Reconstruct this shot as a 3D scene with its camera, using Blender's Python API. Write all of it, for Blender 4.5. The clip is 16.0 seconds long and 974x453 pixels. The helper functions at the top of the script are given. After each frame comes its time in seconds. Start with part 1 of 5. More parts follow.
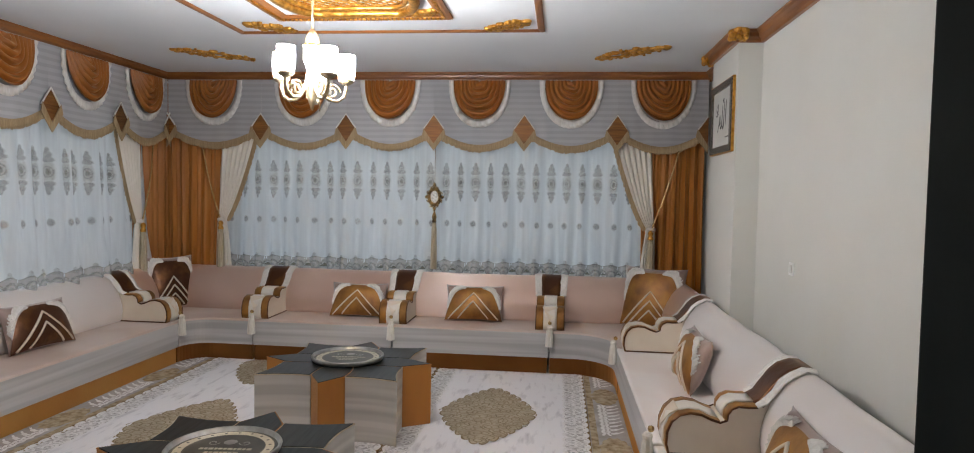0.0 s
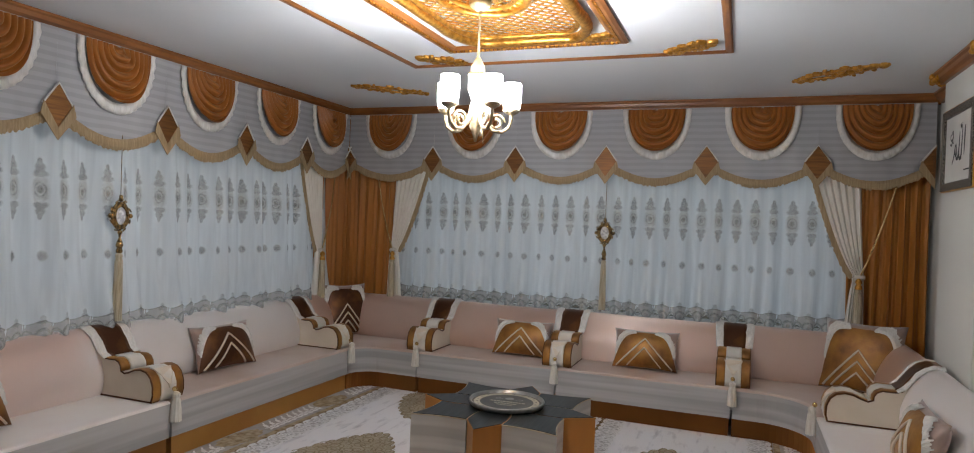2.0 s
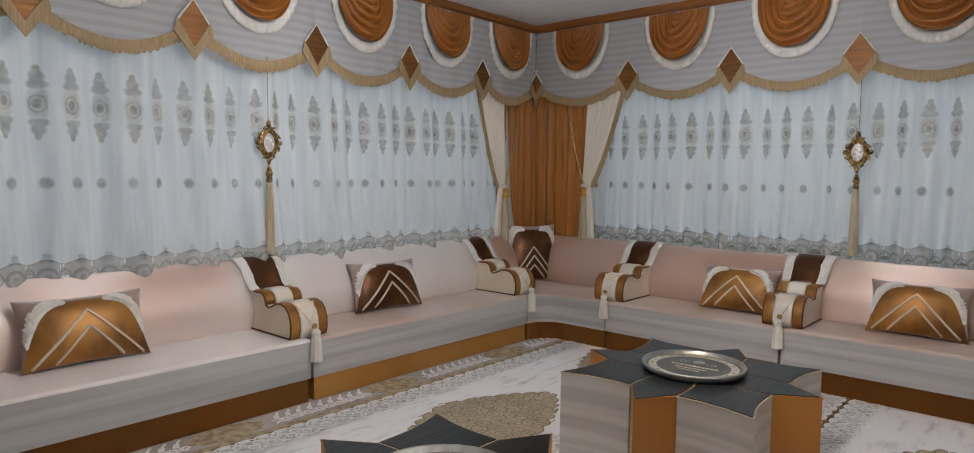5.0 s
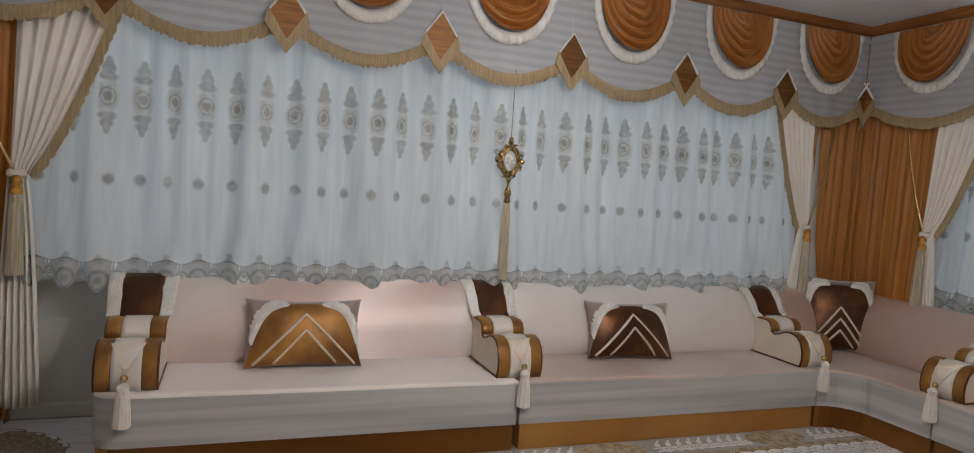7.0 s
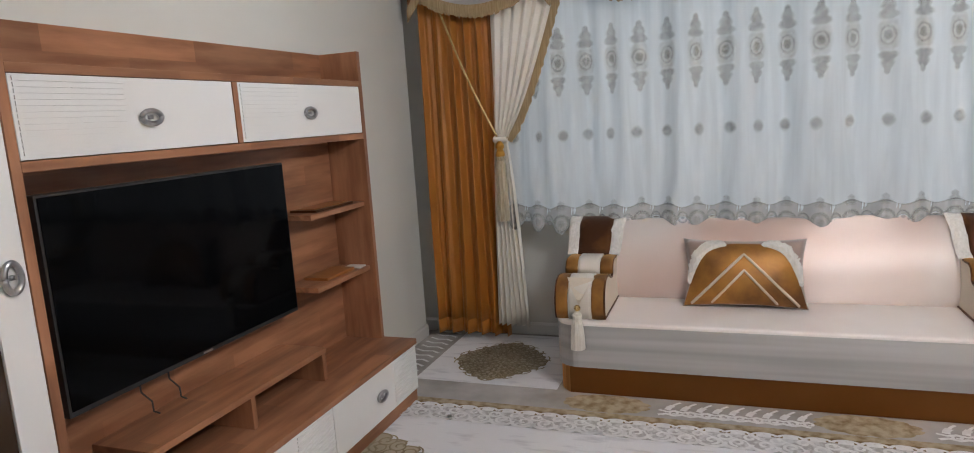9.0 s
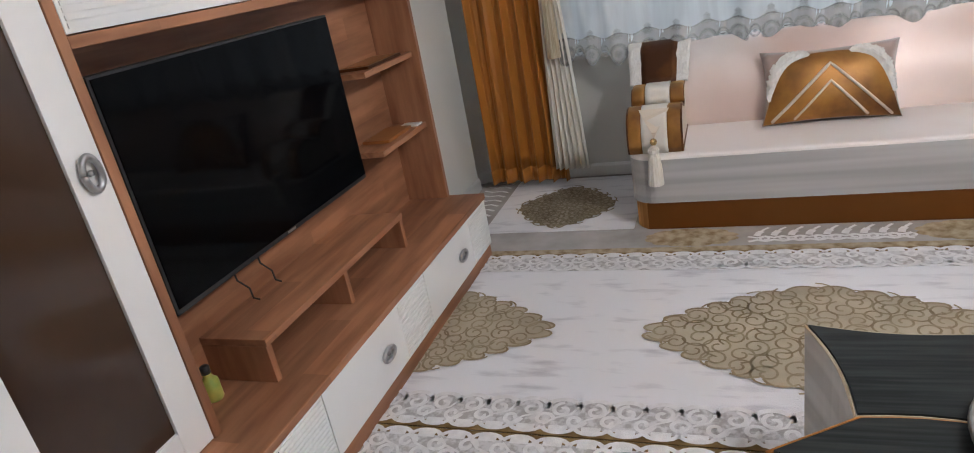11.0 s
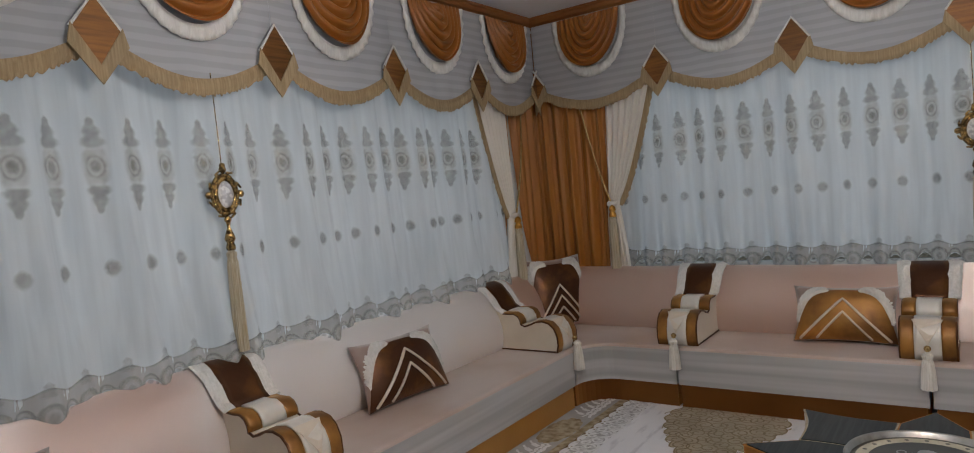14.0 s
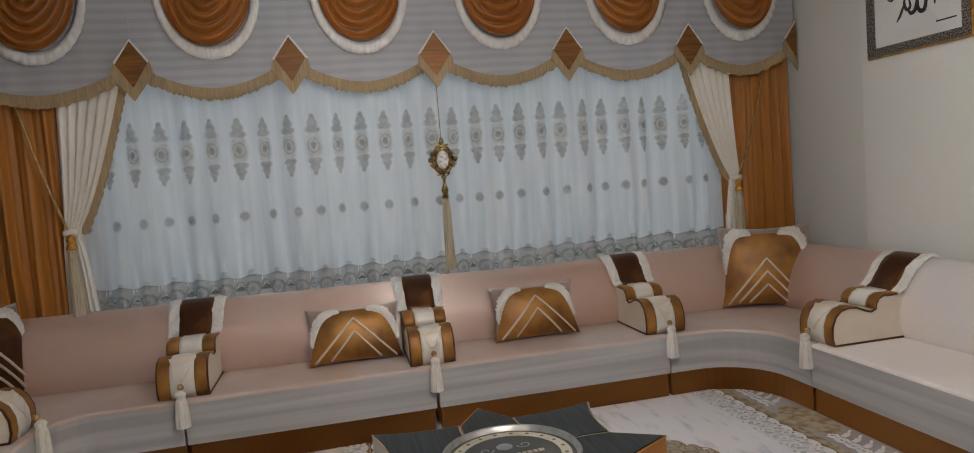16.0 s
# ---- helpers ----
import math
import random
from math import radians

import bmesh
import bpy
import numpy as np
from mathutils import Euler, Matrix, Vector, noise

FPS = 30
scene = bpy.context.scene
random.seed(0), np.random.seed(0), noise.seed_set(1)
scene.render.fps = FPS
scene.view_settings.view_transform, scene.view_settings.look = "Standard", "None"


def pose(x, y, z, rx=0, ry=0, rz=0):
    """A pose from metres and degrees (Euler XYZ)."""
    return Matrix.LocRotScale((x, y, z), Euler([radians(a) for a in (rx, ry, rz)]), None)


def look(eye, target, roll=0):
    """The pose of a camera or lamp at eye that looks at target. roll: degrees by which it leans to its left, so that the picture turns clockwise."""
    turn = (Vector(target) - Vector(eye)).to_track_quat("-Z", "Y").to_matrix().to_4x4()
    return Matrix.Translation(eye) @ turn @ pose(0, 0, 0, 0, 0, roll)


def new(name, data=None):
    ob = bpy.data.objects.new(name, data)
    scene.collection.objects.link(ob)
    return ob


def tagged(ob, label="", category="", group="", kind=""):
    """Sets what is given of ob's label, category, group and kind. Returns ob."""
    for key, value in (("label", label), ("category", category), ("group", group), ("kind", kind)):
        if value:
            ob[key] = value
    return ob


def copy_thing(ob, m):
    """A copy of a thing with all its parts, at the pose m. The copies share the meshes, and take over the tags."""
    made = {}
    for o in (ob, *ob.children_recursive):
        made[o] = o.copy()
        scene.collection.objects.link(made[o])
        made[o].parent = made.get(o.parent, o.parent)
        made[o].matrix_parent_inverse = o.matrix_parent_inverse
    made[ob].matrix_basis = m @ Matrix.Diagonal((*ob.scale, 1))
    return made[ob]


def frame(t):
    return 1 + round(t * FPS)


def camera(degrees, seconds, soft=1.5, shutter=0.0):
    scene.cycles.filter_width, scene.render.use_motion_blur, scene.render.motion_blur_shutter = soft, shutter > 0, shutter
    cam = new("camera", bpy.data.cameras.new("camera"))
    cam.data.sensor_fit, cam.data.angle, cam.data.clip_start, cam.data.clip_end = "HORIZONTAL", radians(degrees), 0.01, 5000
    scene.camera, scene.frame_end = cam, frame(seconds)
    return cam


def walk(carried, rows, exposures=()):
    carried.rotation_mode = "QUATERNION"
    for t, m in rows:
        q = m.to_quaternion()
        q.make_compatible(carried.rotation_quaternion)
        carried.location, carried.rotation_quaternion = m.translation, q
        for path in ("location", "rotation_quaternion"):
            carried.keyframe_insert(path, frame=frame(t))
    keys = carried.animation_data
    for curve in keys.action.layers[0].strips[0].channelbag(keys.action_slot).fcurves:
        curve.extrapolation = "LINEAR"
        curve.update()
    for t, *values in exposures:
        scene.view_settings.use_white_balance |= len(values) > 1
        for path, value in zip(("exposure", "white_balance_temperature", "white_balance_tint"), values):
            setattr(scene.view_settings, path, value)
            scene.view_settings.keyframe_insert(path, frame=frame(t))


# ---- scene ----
cam = camera(71.8, 16.0, soft=1.0)
PATH = [
    (0, (0.484, 0.111, 1.593), (0.27, 2.098, 1.5), 1.1),
    (0.5, (0.498, 0.192, 1.648), (0.14, 2.16, 1.627), 2.0),
    (1, (0.514, 0.267, 1.662), (-0.005, 2.199, 1.664), 2.7),
    (1.5, (0.504, 0.339, 1.649), (-0.127, 2.237, 1.65), 2.9),
    (2, (0.44, 0.434, 1.621), (-0.268, 2.304, 1.609), 2.3),
    (2.5, (0.407, 0.519, 1.588), (-0.453, 2.323, 1.504), 2.1),
    (3, (0.433, 0.718, 1.516), (-0.588, 2.434, 1.396), 1.6),
    (3.2, (0.417, 0.801, 1.531), (-0.615, 2.508, 1.388), 1.4),
    (5.3, (0.415, 1.632, 1.36), (-0.978, 3.059, 1.207), 1.1),
    (5.5, (0.383, 1.713, 1.386), (-1.062, 3.086, 1.229), 1.5),
    (6, (0.316, 1.904, 1.409), (-1.262, 3.125, 1.262), 3.0),
    (6.5, (0.305, 2.127, 1.427), (-1.416, 3.138, 1.3), 4.1),
    (7, (0.239, 2.313, 1.401), (-1.627, 3.023, 1.282), 4.2),
    (7.5, (0.175, 2.47, 1.422), (-1.799, 2.763, 1.298), 3.2),
    (8, (0.199, 2.615, 1.467), (-1.79, 2.456, 1.338), 2.3),
    (8.5, (0.228, 2.646, 1.479), (-1.694, 2.117, 1.314), -0.0),
    (9, (0.255, 2.637, 1.435), (-1.598, 1.956, 1.115), -3.6),
    (9.2, (0.255, 2.591, 1.433), (-1.575, 1.894, 1.027), -4.7),
    (11.3, (0.119, 2.229, 1.382), (-1.605, 1.56, 0.619), -11.3),
    (11.4, (0.065, 2.214, 1.347), (-1.704, 1.624, 0.622), -10.1),
    (11.5, (0.031, 2.187, 1.351), (-1.777, 1.69, 0.656), -8.3),
    (12, (-0.169, 2.089, 1.274), (-2.102, 2.187, 0.769), -4.5),
    (12.5, (-0.33, 2.065, 1.366), (-2.179, 2.712, 0.964), -4.8),
    (13, (-0.455, 2.026, 1.392), (-2.119, 3.099, 1.113), -5.8),
    (13.5, (-0.629, 2.073, 1.422), (-2.081, 3.44, 1.26), -5.8),
    (14, (-0.802, 2.069, 1.469), (-1.973, 3.687, 1.365), -5.3),
    (14.5, (-0.97, 2.087, 1.484), (-1.714, 3.94, 1.379), -5.7),
    (15, (-1.098, 2.218, 1.433), (-1.403, 4.192, 1.326), -5.4),
    (15.5, (-1.286, 2.309, 1.433), (-1.206, 4.304, 1.314), -4.7),
    (16, (-1.468, 2.379, 1.426), (-1.042, 4.328, 1.281), -4.4),
]
EXPOSURES = [(0, -0.3, 6500, 11), (0.5, -0.65, 6475, 11), (1.0, -0.9, 6450, 11), (1.5, -0.9, 6425, 11), (2, -0.67, 6509, 11), (2.5, -0.35, 6570, 11), (3, -0.22, 6675, 11), (5.5, -0.38, 6570, 11), (7, -0.48, 6640, 11), (8.5, -0.45, 6535, 11), (9, -0.08, 6518, 11), (11.4, 0.07, 6285, 11), (12.5, -0.5, 6425, 11), (13.5, -0.65, 6518, 11), (14, -0.7, 6579, 11), (15, -0.4, 6745, 11), (16, -0.5, 6745, 11)]
walk(cam, [(t, look(eye, target, roll)) for t, eye, target, roll in PATH], EXPOSURES)

# ---- light ----
world = bpy.data.worlds.new("sky")
scene.world = world
world.use_nodes = True
wn = world.node_tree.nodes
sky = wn.new("ShaderNodeTexSky")
sky.sky_type, sky.sun_disc, sky.sun_elevation, sky.sun_rotation = "NISHITA", False, radians(35), radians(200)
world.node_tree.links.new(sky.outputs[0], wn["Background"].inputs[0])
wn["Background"].inputs[1].default_value = 0.08

CEIL = 2.80
NORTH, WEST, EAST, SOUTH = 6.98, -3.85, 1.90, 0.70
LAMP = (-0.85, 3.62)


def area_lamp(name, m, sx, sy, watts, colour):
    data = bpy.data.lights.new(name, "AREA")
    data.shape, data.size, data.size_y, data.energy, data.color = "RECTANGLE", sx, sy, watts, colour
    ob = new(name, data)
    ob.matrix_world = m
    return ob


# daylight in the two window openings
area_lamp("window_daylight_north", pose(-0.8, NORTH + 0.12, 1.55, -90, 0, 0), 4.2, 1.5, 14, (0.80, 0.90, 1.0))
area_lamp("window_daylight_west", pose(WEST - 0.12, 3.85, 1.55, -90, 0, 90), 4.8, 1.5, 16, (0.80, 0.90, 1.0))
# weak fill lamp added in the unseen hall
hall_fill = bpy.data.lights.new("hall_fill", "POINT")
hall_fill.energy, hall_fill.color, hall_fill.shadow_soft_size = 4, (1.0, 0.93, 0.84), 0.15
new("hall_fill", hall_fill).location = (0.4, -0.9, 2.45)


# ---- materials ----
def material(name, base, rough=0.6, metal=0.0, second=None, scale=6.0, stretch=(1, 1, 1), bump=0.0, bump_scale=60.0,
             sheen=0.0, sheen_tint=None, coat=0.0, detail=4.0, contrast=(0.35, 0.65), coords="Object", spec=0.5, rand=0.0, thread=0.0, boards=None):
    m = bpy.data.materials.new(name)
    m.use_nodes = True
    nt = m.node_tree
    n, l = nt.nodes, nt.links
    p = n["Principled BSDF"]
    p.inputs["Roughness"].default_value, p.inputs["Metallic"].default_value = rough, metal
    p.inputs["Specular IOR Level"].default_value = spec
    p.inputs["Sheen Weight"].default_value, p.inputs["Coat Weight"].default_value = sheen, coat
    p.inputs["Sheen Roughness"].default_value = 0.35
    if sheen_tint:
        p.inputs["Sheen Tint"].default_value = (*sheen_tint, 1)
    tc, mp = n.new("ShaderNodeTexCoord"), n.new("ShaderNodeMapping")
    mp.inputs["Scale"].default_value = stretch
    l.new(tc.outputs[coords], mp.inputs[0])
    tex, ramp, mix = n.new("ShaderNodeTexNoise"), n.new("ShaderNodeValToRGB"), n.new("ShaderNodeMix")
    tex.inputs["Scale"].default_value, tex.inputs["Detail"].default_value = scale, detail
    ramp.color_ramp.elements[0].position, ramp.color_ramp.elements[1].position = contrast
    mix.data_type = "RGBA"
    mix.inputs[6].default_value = (*base, 1)
    mix.inputs[7].default_value = (*(second or [c * 0.85 for c in base]), 1)
    l.new(mp.outputs[0], tex.inputs[0])
    l.new(tex.outputs[0], ramp.inputs[0])
    l.new(ramp.outputs[0], mix.inputs[0])
    colour = mix.outputs[2]
    if rand:
        info, hsv, mr = n.new("ShaderNodeObjectInfo"), n.new("ShaderNodeHueSaturation"), n.new("ShaderNodeMapRange")
        mr.inputs[3].default_value, mr.inputs[4].default_value = 1 - rand, 1 + rand
        l.new(info.outputs["Random"], mr.inputs[0])
        l.new(mr.outputs[0], hsv.inputs["Value"])
        l.new(colour, hsv.inputs["Color"])
        colour = hsv.outputs[0]
    if boards:
        sep, add, join, brick, mul = (n.new(k) for k in ("ShaderNodeSeparateXYZ", "ShaderNodeMath", "ShaderNodeCombineXYZ", "ShaderNodeTexBrick", "ShaderNodeMix"))
        l.new(tc.outputs[coords], sep.inputs[0])
        l.new(sep.outputs[1], add.inputs[0])
        l.new(sep.outputs[2], add.inputs[1])
        l.new(sep.outputs[0], join.inputs[0])
        l.new(add.outputs[0], join.inputs[1])
        l.new(join.outputs[0], brick.inputs[0])
        brick.inputs["Scale"].default_value, brick.inputs["Mortar Size"].default_value = 1.0, 0.0
        brick.inputs["Brick Width"].default_value, brick.inputs["Row Height"].default_value = boards
        brick.inputs["Color1"].default_value, brick.inputs["Color2"].default_value = (0.74, 0.74, 0.74, 1), (1.12, 1.10, 1.08, 1)
        mul.data_type, mul.blend_type = "RGBA", "MULTIPLY"
        mul.inputs[0].default_value = 1.0
        l.new(colour, mul.inputs[6])
        l.new(brick.outputs[0], mul.inputs[7])
        colour = mul.outputs[2]
    if thread:
        geo, cross = n.new("ShaderNodeNewGeometry"), n.new("ShaderNodeVectorMath")
        cross.operation = "CROSS_PRODUCT"
        cross.inputs[1].default_value = (0, 0, 1)
        l.new(geo.outputs["Normal"], cross.inputs[0])
        l.new(cross.outputs[0], p.inputs["Tangent"])
        p.inputs["Anisotropic"].default_value = thread
    l.new(colour, p.inputs["Base Color"])
    if bump:
        fine, bp = n.new("ShaderNodeTexNoise"), n.new("ShaderNodeBump")
        fine.inputs["Scale"].default_value = bump_scale
        bp.inputs["Strength"].default_value, bp.inputs["Distance"].default_value = bump, 0.004
        l.new(mp.outputs[0], fine.inputs[0])
        l.new(fine.outputs[0], bp.inputs["Height"])
        l.new(bp.outputs[0], p.inputs["Normal"])
    return m


def graze_gloss(m, tint, rough, amount):
    """A wide gloss that grows at glancing angles, as on satin and brushed pile."""
    n, l = m.node_tree.nodes, m.node_tree.links
    p, out = n["Principled BSDF"], n["Material Output"]
    lw, mul, gl, mix = n.new("ShaderNodeLayerWeight"), n.new("ShaderNodeMath"), n.new("ShaderNodeBsdfGlossy"), n.new("ShaderNodeMixShader")
    lw.inputs[0].default_value = 0.45
    mul.operation = "MULTIPLY"
    mul.inputs[1].default_value = amount
    gl.inputs["Color"].default_value, gl.inputs["Roughness"].default_value = (*tint, 1), rough
    l.new(lw.outputs["Facing"], mul.inputs[0])
    l.new(mul.outputs[0], mix.inputs[0])
    l.new(p.outputs[0], mix.inputs[1])
    l.new(gl.outputs[0], mix.inputs[2])
    l.new(mix.outputs[0], out.inputs[0])


def satin_gloss(m, tint, rough, share):
    """The smooth float threads of satin: a share of wide gloss over the dyed cloth."""
    n, l = m.node_tree.nodes, m.node_tree.links
    p, out = n["Principled BSDF"], n["Material Output"]
    gl, mix = n.new("ShaderNodeBsdfGlossy"), n.new("ShaderNodeMixShader")
    gl.inputs["Color"].default_value, gl.inputs["Roughness"].default_value = (*tint, 1), rough
    mix.inputs[0].default_value = share
    geo, cross = n.new("ShaderNodeNewGeometry"), n.new("ShaderNodeVectorMath")
    cross.operation = "CROSS_PRODUCT"
    cross.inputs[1].default_value = (0, 0, 1)
    gl.inputs["Anisotropy"].default_value = 0.75
    l.new(geo.outputs["Normal"], cross.inputs[0])
    l.new(cross.outputs[0], gl.inputs["Tangent"])
    l.new(p.outputs[0], mix.inputs[1])
    l.new(gl.outputs[0], mix.inputs[2])
    l.new(mix.outputs[0], out.inputs[0])


def sheer(name, base, clear, through_light, stripes=0.0, lacy=0.0, woven=False):
    """Thin cloth: some light goes straight through, some is scattered to the far side."""
    m = bpy.data.materials.new(name)
    m.use_nodes = True
    nt = m.node_tree
    n, l = nt.nodes, nt.links
    n.remove(n["Principled BSDF"])
    out = n["Material Output"]
    dif, tra, tsp = n.new("ShaderNodeBsdfDiffuse"), n.new("ShaderNodeBsdfTranslucent"), n.new("ShaderNodeBsdfTransparent")
    a, b = n.new("ShaderNodeMixShader"), n.new("ShaderNodeMixShader")
    tc, mp, tex, mix = n.new("ShaderNodeTexCoord"), n.new("ShaderNodeMapping"), n.new("ShaderNodeTexNoise"), n.new("ShaderNodeMix")
    mp.inputs["Scale"].default_value = (9, 9, 0.5)
    tex.inputs["Scale"].default_value = 3.0
    mix.data_type = "RGBA"
    mix.inputs[6].default_value = (*base, 1)
    mix.inputs[7].default_value = (*[c * (1 - (stripes or 0.10)) for c in base], 1)
    if stripes:
        tex = n.new("ShaderNodeTexWave")
        tex.bands_direction = "Z"
        tex.inputs["Scale"].default_value, tex.inputs["Distortion"].default_value, tex.inputs["Detail Scale"].default_value = 5.6, 1.2, 0.8
        mp.inputs["Scale"].default_value = (1, 1, 1)
    l.new(tc.outputs["Object"], mp.inputs[0])
    l.new(mp.outputs[0], tex.inputs[0])
    ramp = n.new("ShaderNodeValToRGB")
    ramp.color_ramp.elements[0].position, ramp.color_ramp.elements[1].position = (0.35, 0.65)
    l.new(tex.outputs[0], ramp.inputs[0])
    l.new(ramp.outputs[0], mix.inputs[0])
    l.new(mix.outputs[2], dif.inputs[0])
    l.new(mix.outputs[2], tra.inputs[0])
    a.inputs[0].default_value, b.inputs[0].default_value = through_light, clear
    l.new(dif.outputs[0], a.inputs[1])
    l.new(tra.outputs[0], a.inputs[2])
    l.new(a.outputs[0], b.inputs[1])
    l.new(tsp.outputs[0], b.inputs[2])
    if lacy:
        holes, rng = n.new("ShaderNodeTexNoise"), n.new("ShaderNodeMapRange")
        holes.inputs["Scale"].default_value, holes.inputs["Detail"].default_value = lacy, 3.0
        rng.inputs[1].default_value, rng.inputs[2].default_value = 0.40, 0.62
        rng.inputs[3].default_value, rng.inputs[4].default_value = clear, min(1.0, clear + 0.15)
        l.new(tc.outputs["Object"], holes.inputs[0])
        l.new(holes.outputs[0], rng.inputs[0])
        l.new(rng.outputs[0], b.inputs[0])
    if woven:
        thread, dense = n.new("ShaderNodeAttribute"), n.new("ShaderNodeMapRange")
        thread.attribute_name = "weave"
        dense.interpolation_type = "SMOOTHSTEP"
        dense.inputs[3].default_value, dense.inputs[4].default_value = 1.0, clear
        if lacy:
            l.new(rng.outputs[0], dense.inputs[4])
        l.new(thread.outputs["Fac"], dense.inputs[0])
        l.new(dense.outputs[0], b.inputs[0])
    l.new(b.outputs[0], out.inputs[0])
    return m


def striped(name, base, second, period, rough, sheen=0.0):
    """Satin woven in level bands."""
    m = material(name, base, rough, second=second, scale=1.0, stretch=(0.3, 0.3, 1.0 / period), detail=2.0, contrast=(0.42, 0.6),
                 sheen=sheen, bump=0.06, bump_scale=300)
    return m


def glowing(name, colour, strength):
    m = bpy.data.materials.new(name)
    m.use_nodes = True
    p = m.node_tree.nodes["Principled BSDF"]
    p.inputs["Base Color"].default_value = (0.9, 0.88, 0.84, 1)
    p.inputs["Roughness"].default_value = 0.25
    p.inputs["Emission Color"].default_value, p.inputs["Emission Strength"].default_value = (*colour, 1), strength
    return m


WALL = material("wall_paint", (0.685, 0.68, 0.64), 0.75, second=(0.65, 0.645, 0.60), scale=1.3, bump=0.05, bump_scale=140, spec=0.3)
CEILING = material("ceiling_paint", (0.79, 0.825, 0.865), 0.8, second=(0.75, 0.785, 0.825), scale=0.8, bump=0.03, bump_scale=120, spec=0.2)
WHITE_TRIM = material("white_trim", (0.72, 0.71, 0.68), 0.45, second=(0.66, 0.65, 0.62), scale=3)
CORNICE = material("cornice_wood", (0.33, 0.125, 0.03), 0.35, second=(0.22, 0.075, 0.018), scale=3, stretch=(1, 1, 6), bump=0.05, coat=0.3)
GOLD = material("gilded_plaster", (0.75, 0.40, 0.08), 0.32, 0.85, second=(0.42, 0.19, 0.03), scale=30, bump=0.25, bump_scale=90)
GILT_CREAM = material("cream_gilt_metal", (0.46, 0.38, 0.25), 0.4, 0.3, second=(0.28, 0.21, 0.11), scale=30)
ANTIQUE = material("antique_gold_metal", (0.50, 0.33, 0.13), 0.25, 0.9, second=(0.07, 0.04, 0.014), scale=70, contrast=(0.42, 0.58), bump=0.6, bump_scale=110)
GOLD_PALE = material("pale_gold_metal", (0.82, 0.62, 0.30), 0.25, 0.9, second=(0.55, 0.36, 0.14), scale=25, bump=0.1, bump_scale=80)
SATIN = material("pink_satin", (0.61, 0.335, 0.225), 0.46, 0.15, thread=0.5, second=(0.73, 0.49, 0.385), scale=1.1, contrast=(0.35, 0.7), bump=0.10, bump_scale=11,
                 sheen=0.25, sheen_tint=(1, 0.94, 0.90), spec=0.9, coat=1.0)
# lit copy of the pink satin: its glancing sheen as a whiter colour
SATIN_LIT = material("pink_satin_lit", (0.90, 0.855, 0.83), 0.42, 0.05, thread=0.4, second=(0.83, 0.745, 0.70), scale=1.1, contrast=(0.45, 0.8), bump=0.10, bump_scale=11,
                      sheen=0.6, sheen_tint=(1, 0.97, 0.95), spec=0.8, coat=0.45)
# large noise patches from pink to white paint the satin's sheen into its colour
SATIN_SHEEN_PATCHES = material("pink_satin_sheen_patches", (0.71, 0.49, 0.41), 0.45, 0.10, thread=0.4, second=(0.85, 0.76, 0.715), scale=0.9, detail=2.0, contrast=(0.42, 0.62), bump=0.10, bump_scale=11,
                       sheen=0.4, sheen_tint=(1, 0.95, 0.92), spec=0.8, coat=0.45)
for m in (SATIN, SATIN_LIT, SATIN_SHEEN_PATCHES):
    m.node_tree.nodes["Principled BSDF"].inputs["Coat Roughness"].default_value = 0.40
satin_gloss(SATIN, (1.0, 0.90, 0.85), 0.52, 0.42)
satin_gloss(SATIN_SHEEN_PATCHES, (1.0, 0.93, 0.90), 0.50, 0.25)
satin_gloss(SATIN_LIT, (1.0, 0.96, 0.94), 0.48, 0.25)
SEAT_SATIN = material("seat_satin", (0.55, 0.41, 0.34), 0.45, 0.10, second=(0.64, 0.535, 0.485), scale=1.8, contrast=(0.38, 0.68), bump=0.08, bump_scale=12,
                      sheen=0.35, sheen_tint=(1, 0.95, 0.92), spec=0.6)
# brighter copy of the seat satin, with the nap's sheen in its colour
SEAT_LIT = material("seat_satin_lit", (0.86, 0.79, 0.76), 0.42, 0.05, second=(0.90, 0.86, 0.835), scale=2.2, contrast=(0.42, 0.62), bump=0.08, bump_scale=12,
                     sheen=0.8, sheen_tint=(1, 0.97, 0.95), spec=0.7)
STRIPE = striped("striped_grey_satin", (0.52, 0.51, 0.505), (0.375, 0.365, 0.36), 0.075, 0.40, 0.3)
TABLE_STRIPE = striped("striped_cream_satin", (0.62, 0.595, 0.55), (0.42, 0.395, 0.36), 0.085, 0.42, 0.2)
# noise from gold to dark brown puts the crushed nap's sheen into the colour
VELVET = material("ochre_velvet", (0.40, 0.185, 0.036), 0.44, 0.35, second=(0.13, 0.048, 0.010), scale=6, contrast=(0.35, 0.7), bump=0.5, bump_scale=26,
                  sheen=0.3, sheen_tint=(1.0, 0.56, 0.14))
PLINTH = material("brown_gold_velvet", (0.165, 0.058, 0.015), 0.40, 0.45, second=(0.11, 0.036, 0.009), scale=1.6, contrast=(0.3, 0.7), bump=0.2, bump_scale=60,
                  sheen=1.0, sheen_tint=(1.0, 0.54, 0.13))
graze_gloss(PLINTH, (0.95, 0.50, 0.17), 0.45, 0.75)
